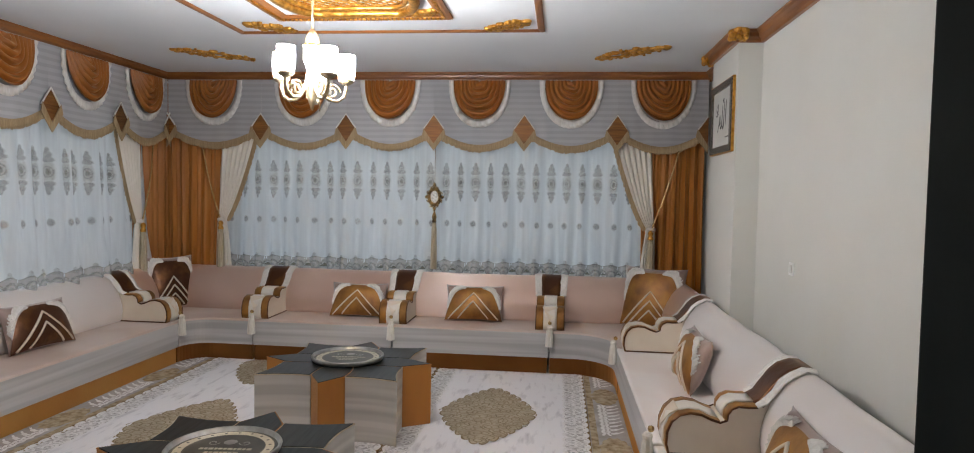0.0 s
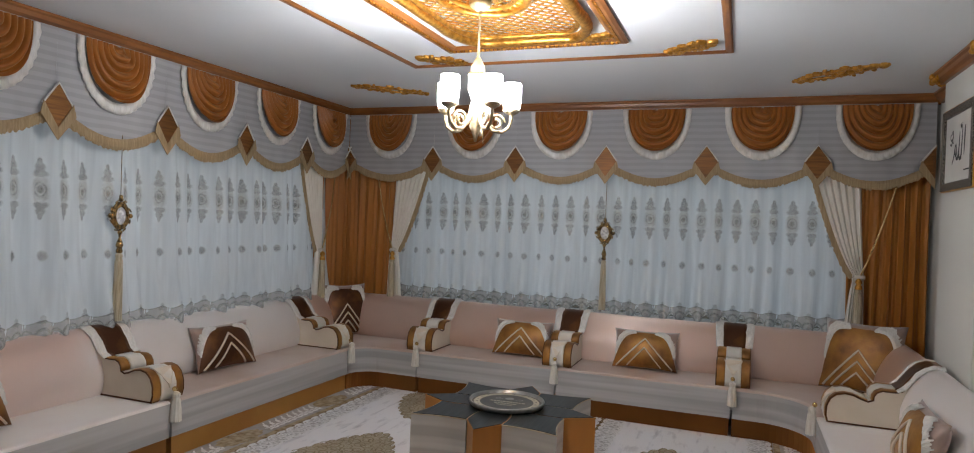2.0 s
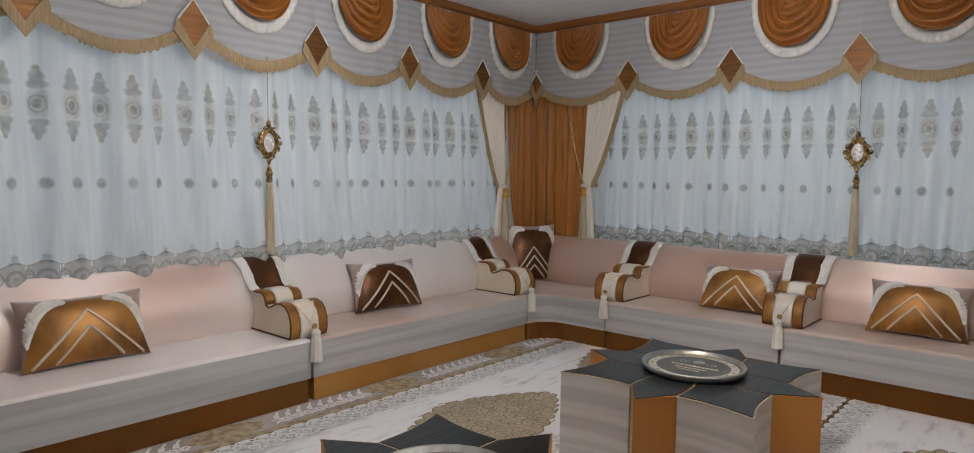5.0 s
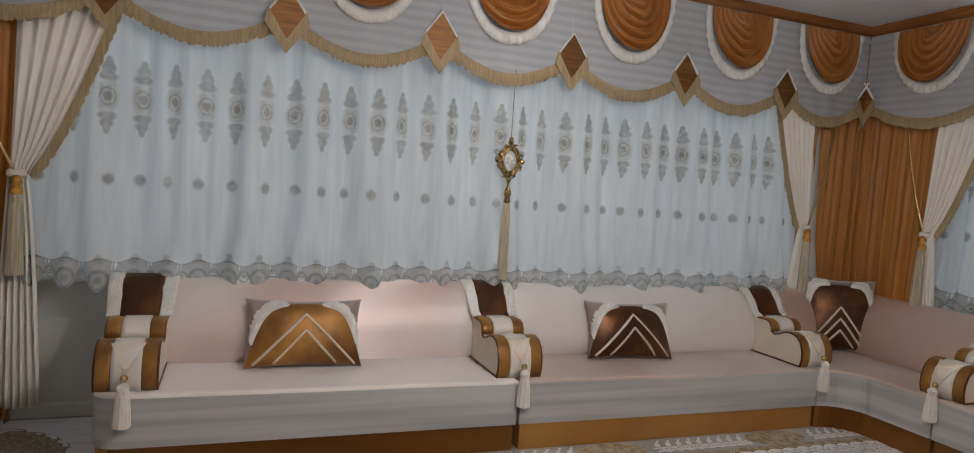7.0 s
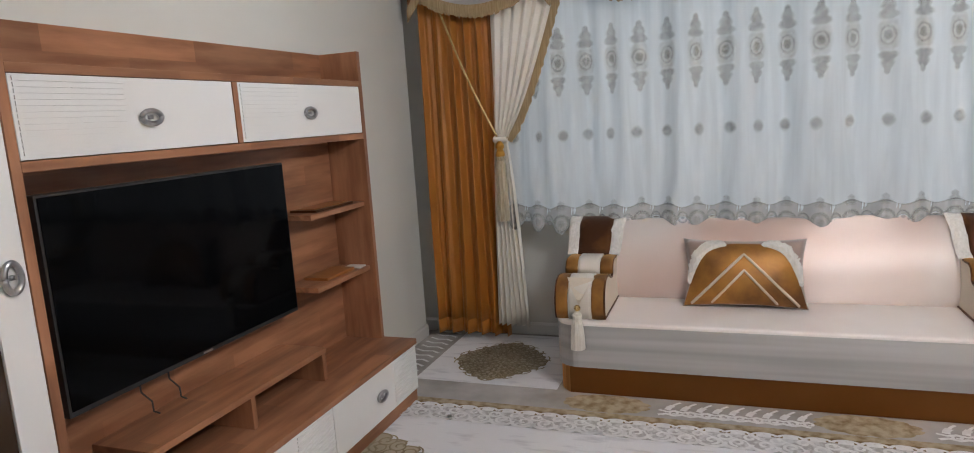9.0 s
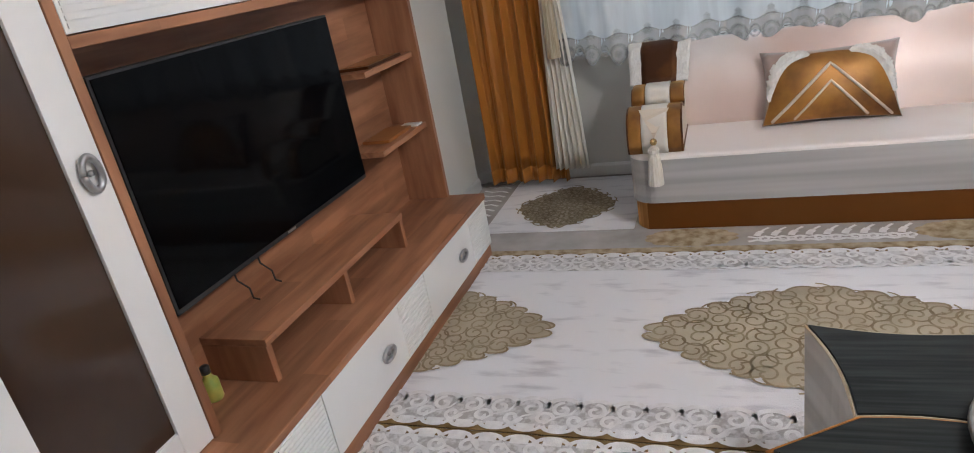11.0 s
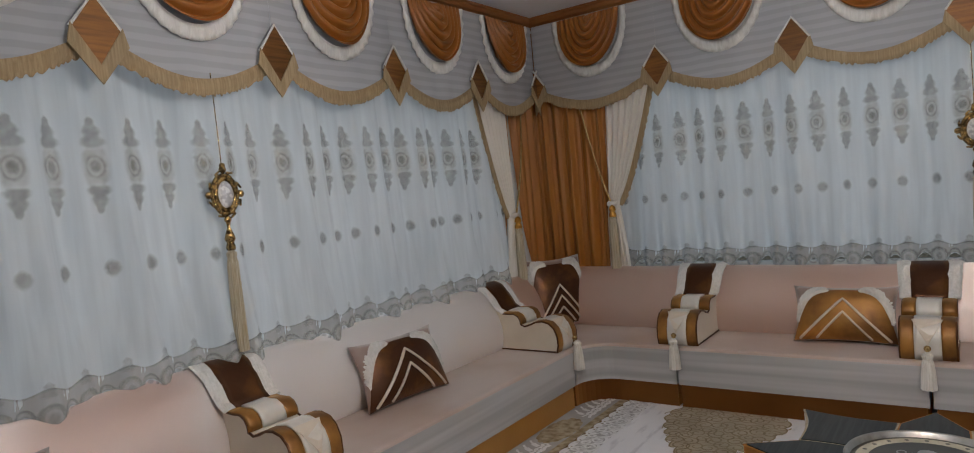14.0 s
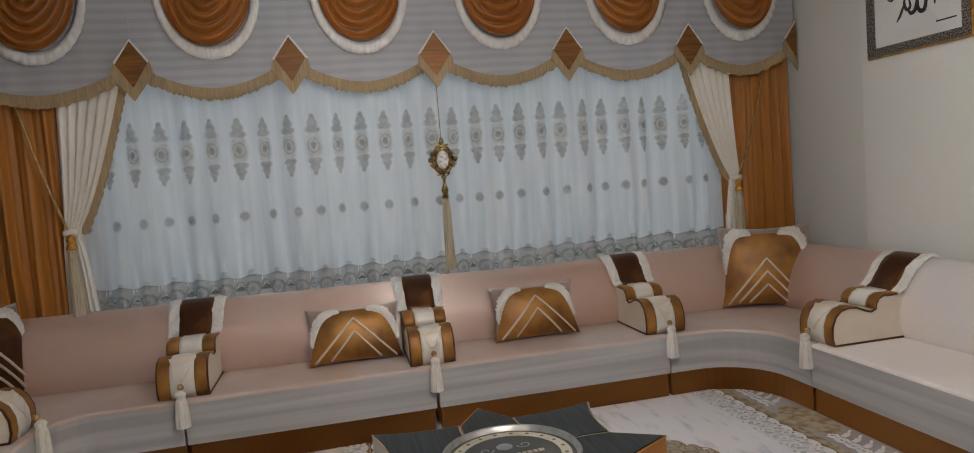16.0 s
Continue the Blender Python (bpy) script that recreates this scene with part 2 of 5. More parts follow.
# lit copy of the plinth velvet: the pile's gold sheen as base colour
PLINTH_LIT = material("plinth_velvet_lit", (0.50, 0.25, 0.06), 0.42, 0.3, second=(0.40, 0.18, 0.04), scale=2.2, contrast=(0.3, 0.7), bump=0.2, bump_scale=60,
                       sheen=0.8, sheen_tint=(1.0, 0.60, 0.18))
PLINTH.node_tree.nodes["Principled BSDF"].inputs["Specular Tint"].default_value = (1.0, 0.62, 0.22, 1)
LOZENGE = material("lozenge_velvet", (0.27, 0.112, 0.023), 0.45, 0.3, second=(0.15, 0.055, 0.011), scale=4, stretch=(1, 1, 14), bump=0.3, bump_scale=20, sheen=0.3,
                   sheen_tint=(1.0, 0.56, 0.14), rand=0.38)
# lighter second tone carries part of the velvet's gloss as colour
BROWN = material("brown_velvet", (0.075, 0.024, 0.006), 0.38, 0.5, second=(0.22, 0.085, 0.017), scale=6, contrast=(0.48, 0.78), bump=0.6, bump_scale=22,
                 sheen=0.10, sheen_tint=(1.0, 0.55, 0.18))
OCHRE_CLOTH = material("ochre_cloth", (0.43, 0.165, 0.022), 0.5, second=(0.385, 0.142, 0.018), scale=3, stretch=(3, 3, 0.6), bump=0.15, bump_scale=350,
                       sheen=0.25, sheen_tint=(1, 0.7, 0.35))
SWAG_CLOTH = material("swag_cloth", (0.36, 0.128, 0.022), 0.36, second=(0.31, 0.105, 0.017), scale=3, bump=0.1, bump_scale=300, sheen=0.25,
                      sheen_tint=(1, 0.65, 0.35))
CREAM = material("cream_cloth", (0.70, 0.615, 0.505), 0.6, second=(0.64, 0.55, 0.44), scale=4, bump=0.15, bump_scale=320, sheen=0.15)
DRAPE_CREAM = material("cream_drape_cloth", (0.84, 0.80, 0.73), 0.55, second=(0.80, 0.755, 0.68), scale=4, bump=0.12, bump_scale=320, sheen=0.25)
CREAM_SATIN = material("cream_satin", (0.74, 0.70, 0.63), 0.33, second=(0.66, 0.61, 0.54), scale=7, bump=0.06, bump_scale=60, sheen=0.3)
FRINGE_WHITE = material("white_fringe", (0.80, 0.78, 0.745), 0.8, second=(0.70, 0.68, 0.64), scale=14, stretch=(6, 6, 1), bump=0.4, bump_scale=60, sheen=0.3)
FRINGE_GOLD = material("gold_fringe", (0.44, 0.325, 0.185), 0.65, second=(0.32, 0.22, 0.11), scale=9, stretch=(14, 14, 0.6), bump=0.5, bump_scale=40, sheen=0.3,
                       sheen_tint=(1, 0.85, 0.5))
TASSEL = material("tassel_thread", (0.80, 0.77, 0.70), 0.6, second=(0.66, 0.62, 0.54), scale=14, stretch=(14, 14, 0.5), bump=0.4, bump_scale=30, sheen=0.3)
TASSEL_GOLD = material("gold_thread", (0.56, 0.49, 0.36), 0.5, second=(0.36, 0.29, 0.18), scale=14, stretch=(14, 14, 0.5), bump=0.4, bump_scale=30, sheen=0.3)
ROSE = material("dusty_rose_velvet", (0.42, 0.31, 0.265), 0.5, second=(0.30, 0.21, 0.18), scale=5, bump=0.1, bump_scale=200, sheen=0.5)
SHEER = sheer("white_tulle", (0.745, 0.785, 0.805), 0.05, 0.40)
VALANCE = sheer("grey_organza", (0.555, 0.555, 0.575), 0.06, 0.22, 0.12)
EMBROIDERY = sheer("grey_embroidery", (0.38, 0.375, 0.365), 0.70, 0.42, lacy=34, woven=True)
EMBROIDERY_LIGHT = sheer("beige_embroidery", (0.57, 0.51, 0.42), 0.60, 0.42, lacy=26, woven=True)
HEM_THREAD = sheer("grey_hem_thread", (0.33, 0.315, 0.295), 0.64, 0.3, lacy=34, woven=True)
HEM_LACE = sheer("beige_hem_lace", (0.64, 0.61, 0.565), 0.50, 0.40, woven=True)
WALNUT = material("walnut_board", (0.42, 0.20, 0.108), 0.42, boards=(0.62, 0.09), second=(0.25, 0.107, 0.054), scale=2.2, stretch=(1.2, 9, 9), detail=8, bump=0.06, bump_scale=30, spec=0.4)
WALNUT_UP = material("walnut_board_upright", (0.38, 0.178, 0.094), 0.42, second=(0.23, 0.097, 0.048), scale=2.2, stretch=(9, 9, 1.2), detail=8, bump=0.06, bump_scale=30, spec=0.4)
LACQUER = material("white_lacquer", (0.80, 0.80, 0.79), 0.3, second=(0.77, 0.77, 0.76), scale=2, spec=0.5)
CHROME = material("brushed_chrome", (0.55, 0.55, 0.56), 0.28, 1.0, second=(0.40, 0.40, 0.41), scale=40)
SCREEN = material("tv_screen", (0.0015, 0.0018, 0.0022), 0.06, second=(0.002, 0.0022, 0.003), scale=1, spec=0.07)
BLACK = material("black_plastic", (0.015, 0.015, 0.016), 0.4, second=(0.025, 0.025, 0.026), scale=20)
DARK_GLASS = material("dark_table_glass", (0.012, 0.0145, 0.0145), 0.3, second=(0.034, 0.038, 0.038), scale=4, stretch=(20, 1, 1), bump=0.02, spec=0.15)
SMOKED = material("smoked_glass", (0.035, 0.018, 0.012), 0.07, second=(0.05, 0.028, 0.018), scale=2)
JAMB = material("dark_door_paint", (0.016, 0.02, 0.019), 0.9, second=(0.024, 0.028, 0.026), scale=5, bump=0.05, spec=0.05)
RIM = material("cream_piping", (0.50, 0.42, 0.30), 0.5, second=(0.40, 0.32, 0.21), scale=30)
TRAY_STEEL = material("tray_rim_metal", (0.46, 0.46, 0.44), 0.3, 0.8, second=(0.33, 0.33, 0.31), scale=20)
TRAY_GREEN = material("tray_print_green", (0.17, 0.185, 0.16), 0.25, second=(0.30, 0.31, 0.28), scale=7, contrast=(0.4, 0.7))
TRAY_BLACK = material("tray_print_black", (0.03, 0.03, 0.024), 0.3, second=(0.06, 0.055, 0.04), scale=10)
TRAY_CREAM = material("tray_print_cream", (0.56, 0.52, 0.40), 0.35, second=(0.46, 0.42, 0.31), scale=20)
CRYSTAL = material("brooch_crystal", (0.80, 0.80, 0.80), 0.12, second=(0.5, 0.5, 0.52), scale=50, bump=0.6, bump_scale=70, contrast=(0.45, 0.55))
PAPER = material("calligraphy_paper", (0.66, 0.65, 0.62), 0.7, second=(0.60, 0.59, 0.56), scale=4)
INK = material("black_ink", (0.012, 0.012, 0.012), 0.5, second=(0.02, 0.02, 0.02), scale=10)
SILVER_FRAME = material("speckled_silver_frame", (0.24, 0.215, 0.185), 0.4, 0.4, second=(0.045, 0.04, 0.034), scale=120, contrast=(0.45, 0.55), bump=0.4, bump_scale=120)
FIELD = material("carpet_field", (0.83, 0.825, 0.85), 0.95, second=(0.56, 0.55, 0.585), scale=2.6, stretch=(7, 1.6, 1), detail=8, contrast=(0.54, 0.74), bump=0.5, bump_scale=260, sheen=0.2, spec=0.1)
FIELD_GREY = material("carpet_grey", (0.50, 0.48, 0.47), 0.95, second=(0.34, 0.32, 0.30), scale=4, detail=6, bump=0.5, bump_scale=260, spec=0.1)
MEDALLION = material("carpet_beige", (0.52, 0.45, 0.345), 0.95, second=(0.43, 0.365, 0.27), scale=7, detail=6, bump=0.5, bump_scale=260, spec=0.1)
SCROLL = material("carpet_brown_line", (0.27, 0.21, 0.135), 0.95, second=(0.37, 0.305, 0.21), scale=20, bump=0.5, bump_scale=260, spec=0.1)
LACE = material("carpet_white_lace", (0.86, 0.855, 0.86), 0.95, second=(0.74, 0.73, 0.73), scale=30, bump=0.5, bump_scale=260, spec=0.1)
LACE_MESH = material("carpet_lace_mesh", (0.70, 0.69, 0.70), 0.95, second=(0.47, 0.455, 0.45), scale=42, detail=2.0, contrast=(0.42, 0.6), bump=0.5, bump_scale=200, spec=0.1)
BORDER_BEIGE = material("carpet_mottled_beige", (0.48, 0.40, 0.28), 0.95, second=(0.27, 0.195, 0.11), scale=24, detail=5, contrast=(0.4, 0.66), bump=0.5, bump_scale=260, spec=0.1)
GOLD_LINE = material("carpet_gold_line", (0.29, 0.195, 0.085), 0.9, second=(0.15, 0.09, 0.035), scale=12, bump=0.5, bump_scale=260, spec=0.1)
SHADE = glowing("lit_milk_glass", (0.97, 0.97, 0.98), 235)
PANE = bpy.data.materials.new("window_glass")
PANE.use_nodes = True
PANE.node_tree.nodes["Principled BSDF"].inputs["Transmission Weight"].default_value = 1.0
PANE.node_tree.nodes["Principled BSDF"].inputs["Roughness"].default_value = 0.0


# ---- mesh helpers ----
def finish(bm, name, mat, smooth=False, parent=None, label="", kind=""):
    me = bpy.data.meshes.new(name)
    bm.normal_update()
    bm.to_mesh(me)
    bm.free()
    if smooth:
        for f in me.polygons:
            f.use_smooth = True
    me.materials.append(mat)
    ob = new(name, me)
    if parent:
        ob.parent = parent
    return tagged(ob, label=label, kind=kind)


def part(name, bm, mat, parent, label="", smooth=False, kind=""):
    return finish(bm, name, mat, smooth, parent, label, kind)


def thing(name, label, category, group=""):
    return tagged(new(name), label, category, group)


def structure(name, bm, mat, label, category, smooth=False):
    return tagged(finish(bm, name, mat, smooth), label, category, kind="structure")


def box(x0, x1, y0, y1, z0, z1, bevel=0.0, bm=None):
    bm = bm or bmesh.new()
    vs = [bm.verts.new(v) for v in ((x0, y0, z0), (x1, y0, z0), (x1, y1, z0), (x0, y1, z0), (x0, y0, z1), (x1, y0, z1), (x1, y1, z1), (x0, y1, z1))]
    fs = [bm.faces.new([vs[i] for i in q]) for q in ((3, 2, 1, 0), (4, 5, 6, 7), (0, 1, 5, 4), (1, 2, 6, 5), (2, 3, 7, 6), (3, 0, 4, 7))]
    if bevel:
        bmesh.ops.bevel(bm, geom=list({e for f in fs for e in f.edges}), offset=bevel, segments=2, profile=0.7, affect="EDGES")
    return bm


def grid(f, nu, nv, bm=None, wrap=False):
    """A sheet of f(u, v), u and v from 0 to 1."""
    bm = bm or bmesh.new()
    vs = [[bm.verts.new(f(i / nu, j / nv)) for j in range(nv + 1)] for i in range(nu if wrap else nu + 1)]
    for i in range(nu):
        a, b = vs[i], vs[(i + 1) % len(vs)]
        for j in range(nv):
            bm.faces.new((a[j], b[j], b[j + 1], a[j + 1]))
    return bm


def thicken(bm, t):
    bmesh.ops.recalc_face_normals(bm, faces=bm.faces)
    bmesh.ops.solidify(bm, geom=list(bm.faces), thickness=t)
    return bm


def extrude(outline, z0, z1, bevel=0.0, bm=None, segments=3):
    """A prism on a plan outline, its upper rim rounded."""
    bm = bm or bmesh.new()
    low = [bm.verts.new((x, y, z0)) for x, y in outline]
    top = [bm.verts.new((x, y, z1)) for x, y in outline]
    bm.faces.new(low[::-1])
    cap = bm.faces.new(top)
    n = len(low)
    for i in range(n):
        bm.faces.new((low[i], low[(i + 1) % n], top[(i + 1) % n], top[i]))
    bmesh.ops.recalc_face_normals(bm, faces=bm.faces)
    if bevel:
        bmesh.ops.bevel(bm, geom=list(cap.edges), offset=bevel, segments=segments, affect="EDGES", profile=0.5)
    return bm


def sweep(profile, path, bm=None, closed=True):
    """A profile of (offset to the left, z) carried along a plan path, mitred at its bends."""
    bm = bm or bmesh.new()
    rings = []
    for i, p in enumerate(path):
        p = Vector(p)
        d0 = (p - Vector(path[i - 1])).normalized() if i else None
        d1 = (Vector(path[i + 1]) - p).normalized() if i + 1 < len(path) else None
        a, b = d0 or d1, d1 or d0
        na, nb = Vector((-a.y, a.x)), Vector((-b.y, b.x))
        n = (na + nb) / (1 + na.dot(nb))
        rings.append([bm.verts.new((p.x + n.x * o, p.y + n.y * o, z)) for o, z in profile])
    k = len(profile)
    for r, s in zip(rings, rings[1:]):
        for i in range(k if closed else k - 1):
            bm.faces.new((r[i], r[(i + 1) % k], s[(i + 1) % k], s[i]))
    if closed:
        bm.faces.new(rings[0])
        bm.faces.new(rings[-1][::-1])
    bmesh.ops.recalc_face_normals(bm, faces=bm.faces)
    return bm


def tube(points, radius, sides=8, bm=None, taper=None, flat=1.0):
    """A round cord along points."""
    bm = bm or bmesh.new()
    pts = [Vector(p) for p in points]
    rings, side = [], None
    for i, p in enumerate(pts):
        d = (pts[min(i + 1, len(pts) - 1)] - pts[max(i - 1, 0)]).normalized()
        if side is None:
            side = d.orthogonal().normalized()
        side = (side - d * side.dot(d)).normalized()
        up = d.cross(side)
        r = radius * (taper(i / (len(pts) - 1)) if taper else 1)
        rings.append([bm.verts.new(p + r * (math.cos(a) * side + flat * math.sin(a) * up)) for a in [2 * math.pi * k / sides for k in range(sides)]])
    for a, b in zip(rings, rings[1:]):
        for k in range(sides):
            bm.faces.new((a[k], a[(k + 1) % sides], b[(k + 1) % sides], b[k]))
    bm.faces.new(rings[0][::-1])
    bm.faces.new(rings[-1])
    return bm


def lathe(profile, sides=20, bm=None, at=(0, 0, 0)):
    """A turned solid from (radius, z)."""
    bm = bm or bmesh.new()
    x, y, z = at
    rings = [[bm.verts.new((x + r * math.cos(2 * math.pi * k / sides), y + r * math.sin(2 * math.pi * k / sides), z + h)) for k in range(sides)] for r, h in profile]
    for a, b in zip(rings, rings[1:]):
        for k in range(sides):
            bm.faces.new((a[k], a[(k + 1) % sides], b[(k + 1) % sides], b[k]))
    bm.faces.new(rings[0][::-1])
    bm.faces.new(rings[-1])
    bmesh.ops.recalc_face_normals(bm, faces=bm.faces)
    return bm


def blob(bm, c, r, s=(1, 1, 1), m=None):
    bmesh.ops.create_icosphere(bm, subdivisions=2, radius=r, matrix=Matrix.Translation(c) @ (m or Matrix()) @ Matrix.Diagonal((*s, 1)))
    return bm


def smoothstep(x):
    x = min(1.0, max(0.0, x))
    return x * x * (3 - 2 * x)


def arc(cx, cy, r, a0, a1, n):
    return [(cx + r * math.cos(radians(a0 + (a1 - a0) * i / n)), cy + r * math.sin(radians(a0 + (a1 - a0) * i / n))) for i in range(n + 1)]


# ---- the room ----
structure("floor", box(WEST - 0.2, EAST + 0.2, -2.0, NORTH + 0.2, -0.12, 0.0), FIELD_GREY, "grey floor covering under the carpet strips", "floor")
structure("ceiling", box(WEST - 0.2, EAST + 0.2, -2.0, NORTH + 0.2, CEIL, CEIL + 0.12), CEILING, "flat white painted plaster ceiling", "ceiling")


def wall_with_window(name, a0, a1, w0, w1, z0, z1, along, label):
    """A wall with one opening; along: from the wall's run and depth to the plan."""
    bm = bmesh.new()
    for u0, u1, h0, h1 in ((a0, w0, 0, CEIL), (w1, a1, 0, CEIL), (w0, w1, 0, z0), (w0, w1, z1, CEIL)):
        box(u0, u1, 0, 0.2, h0, h1, bm=bm)
    bm.transform(along)
    return structure(name, bm, WALL, label, "wall")


wall_with_window("wall_north", WEST, EAST, -3.0, 1.4, 0.70, 2.35, pose(0, NORTH, 0), "pale greige painted wall behind the curtains")
wall_with_window("wall_west", SOUTH - 0.4, NORTH + 0.2, 1.35, 6.35, 0.74, 2.35, pose(WEST, 0, 0, 0, 0, 90), "pale greige painted wall behind the curtains")
structure("wall_east", box(EAST, EAST + 0.2, -1.9, NORTH + 0.2, 0, CEIL), WALL, "long plain greige painted wall above the sofas", "wall")
structure("wall_east_pillar", box(1.73, EAST, 5.14, 5.95, 0, CEIL, 0.004), WALL, "greige painted pillar standing out of the wall", "pillar")
bm = box(-3.71, -0.22, SOUTH - 0.2, SOUTH, 0, CEIL)
box(WEST - 0.2, -3.71, SOUTH - 0.4, SOUTH - 0.2, 0, CEIL, bm=bm)
box(0.87, EAST, SOUTH - 0.2, SOUTH, 0, CEIL, bm=bm)
box(-0.22, 0.87, SOUTH - 0.2, SOUTH, 2.12, CEIL, bm=bm)
structure("wall_south", bm, WALL, "greige painted wall with the doorway beside the television unit", "wall")
# unseen walls added behind the doorway to close the place off
bm = box(WEST - 0.2, EAST + 0.2, -2.0, -1.9, 0, CEIL)
box(-1.0, -0.9, -1.9, SOUTH - 0.2, 0, CEIL, bm=bm)
structure("wall_hall", bm, WALL, "unseen plain hall walls that close the place off", "wall")

for nm, x0, x1 in (("door_1", 0.80, 0.87), ("door_1_post", -0.22, -0.165)):
    structure(nm, box(x0, x1, SOUTH - 0.182, SOUTH + 0.035, 0, 2.12, 0.005), JAMB, "dark painted door lining of the room's doorway", "door frame")
structure("door_1_head", box(-0.165, 0.80, SOUTH - 0.182, SOUTH + 0.035, 2.065, 2.12, 0.005), JAMB, "dark painted door lining head", "door frame")


def window(name, u0, u1, z0, z1, m, posts):
    root = tagged(new(name), "white plastic window behind sheer curtains", "window", kind="structure")
    bm = bmesh.new()
    w = 0.06
    box(u0, u1, 0.10, 0.16, z0, z0 + w, bm=bm)
    box(u0, u1, 0.10, 0.16, z1 - w, z1, bm=bm)
    for i in range(posts + 1):
        x = u0 + (u1 - u0 - w) * i / posts
        box(x, x + w, 0.10, 0.16, z0 + w, z1 - w, bm=bm)
    part("window_frame", bm, WHITE_TRIM, root, "white plastic frame")
    part("window_sill", box(u0 - 0.04, u1 + 0.04, -0.035, 0.09, z0 - 0.03, z0 - 0.002, 0.004), WHITE_TRIM, root, "white sill board")
    root.matrix_world = m


window("window_1", -3.0, 1.4, 0.73, 2.35, pose(0, NORTH, 0), 4)
window("window_2", 1.35, 6.35, 0.77, 2.35, pose(WEST, 0, 0, 0, 0, 90), 5)

bm = sweep([(0, 0.0), (0.014, 0.0), (0.014, 0.07), (0.006, 0.085), (0, 0.085)][::-1], [(WEST + 0.001, 3.0), (WEST + 0.001, SOUTH - 0.199)])
sweep([(0, 0.0), (0.014, 0.0), (0.014, 0.07), (0.006, 0.085), (0, 0.085)][::-1], [(-3.71, SOUTH + 0.001), (-2.74, SOUTH + 0.001)], bm)
structure("baseboard", bm, WHITE_TRIM, "white painted baseboard", "baseboard")

# cornice along the walls, standing before the curtains, and round the pillar
CORN = [(0.0, 2.715), (-0.025, 2.715), (-0.03, 2.735), (-0.05, 2.75), (-0.055, 2.775), (-0.07, 2.785), (-0.07, 2.799), (0.0, 2.799)]
bm = sweep(CORN, [(-3.64, SOUTH), (-3.64, 6.79), (1.895, 6.79)])
structure("trim_curtain_cornice", bm, CORNICE, "dark stained wooden cornice over the curtains", "cornice", False)
bm = sweep([(o - 0.0, z) for o, z in CORN], [(EAST, 6.72), (EAST, 5.95), (1.73, 5.95), (1.73, 5.14), (EAST, 5.14), (EAST, SOUTH)])
structure("trim_east_cornice", bm, CORNICE, "dark stained wooden cornice under the ceiling", "cornice")
bm = sweep(CORN, [(EAST, SOUTH), (-3.6, SOUTH)])
structure("trim_south_cornice", bm, CORNICE, "dark stained wooden cornice under the ceiling", "cornice")


# ---- carpet strips ----
def ribbon(bm, pts, w, z):
    """A flat cord of pile along plan points."""
    pts = [Vector((x, y)) for x, y in pts]
    left, right = [], []
    for i, p in enumerate(pts):
        d = (pts[min(i + 1, len(pts) - 1)] - pts[max(i - 1, 0)]).normalized()
        n = Vector((-d.y, d.x)) * w / 2
        left.append(bm.verts.new((p.x + n.x, p.y + n.y, z)))
        right.append(bm.verts.new((p.x - n.x, p.y - n.y, z)))
    for i in range(len(pts) - 1):
        bm.faces.new((right[i], right[i + 1], left[i + 1], left[i]))


def spiral(cx, cy, r, a0, turns, sign=1, n=22):
    return [(cx + r * (1 - 0.8 * i / n) * math.cos(a0 + sign * turns * 2 * math.pi * i / n), cy + r * (1 - 0.8 * i / n) * math.sin(a0 + sign * turns * 2 * math.pi * i / n)) for i in range(n + 1)]


def medallion(parent, cx, cy, hx, hy, y0, y1):
    """A lobed lozenge with scrolls, cut off at the strip's ends."""
    bm, rim = bmesh.new(), []
    n = 224
    for i in range(n):
        a = 2 * math.pi * i / n
        c, s = math.cos(a), math.sin(a)
        base = 1.0 / (abs(c) ** 1.35 + abs(s) ** 1.35) ** (1 / 1.35)
        lobe = 1.0 + 0.10 * (abs(math.sin(14 * a)) ** 0.7 - 0.6)
        rim.append((cx + hx * base * lobe * c, min(y1, max(y0, cy + hy * base * lobe * s))))
    mid = bm.verts.new((cx, min(y1, max(y0, cy)), 0.013))
    vs = [bm.verts.new((x, y, 0.011)) for x, y in rim]
    for i in range(n):
        bm.faces.new((mid, vs[i], vs[(i + 1) % n]))
    part("medallion", bm, MEDALLION, parent, "beige carved medallion")
    bm = bmesh.new()
    ribbon(bm, rim + rim[:1], 0.010, 0.0135)
    rnd = random.Random(int(cx * 100 + cy * 1000))
    for ring, count in ((0.90, 28), (0.72, 22), (0.54, 16), (0.36, 11), (0.17, 5)):
        for k in range(count):
            a = 2 * math.pi * (k + 0.5 * (ring < 0.7)) / count
            c, s = math.cos(a), math.sin(a)
            base = ring / (abs(c) ** 1.35 + abs(s) ** 1.35) ** (1 / 1.35)
            x, y = cx + hx * base * c, cy + hy * base * s
            if y0 + 0.05 < y < y1 - 0.05:
                ribbon(bm, spiral(x, y, 0.050 + 0.012 * rnd.random(), a + rnd.random(), 1.5, 1 if k % 2 else -1), 0.008, 0.0145)
    part("scrollwork", bm, SCROLL, parent, "brown scrollwork", kind="stuff")


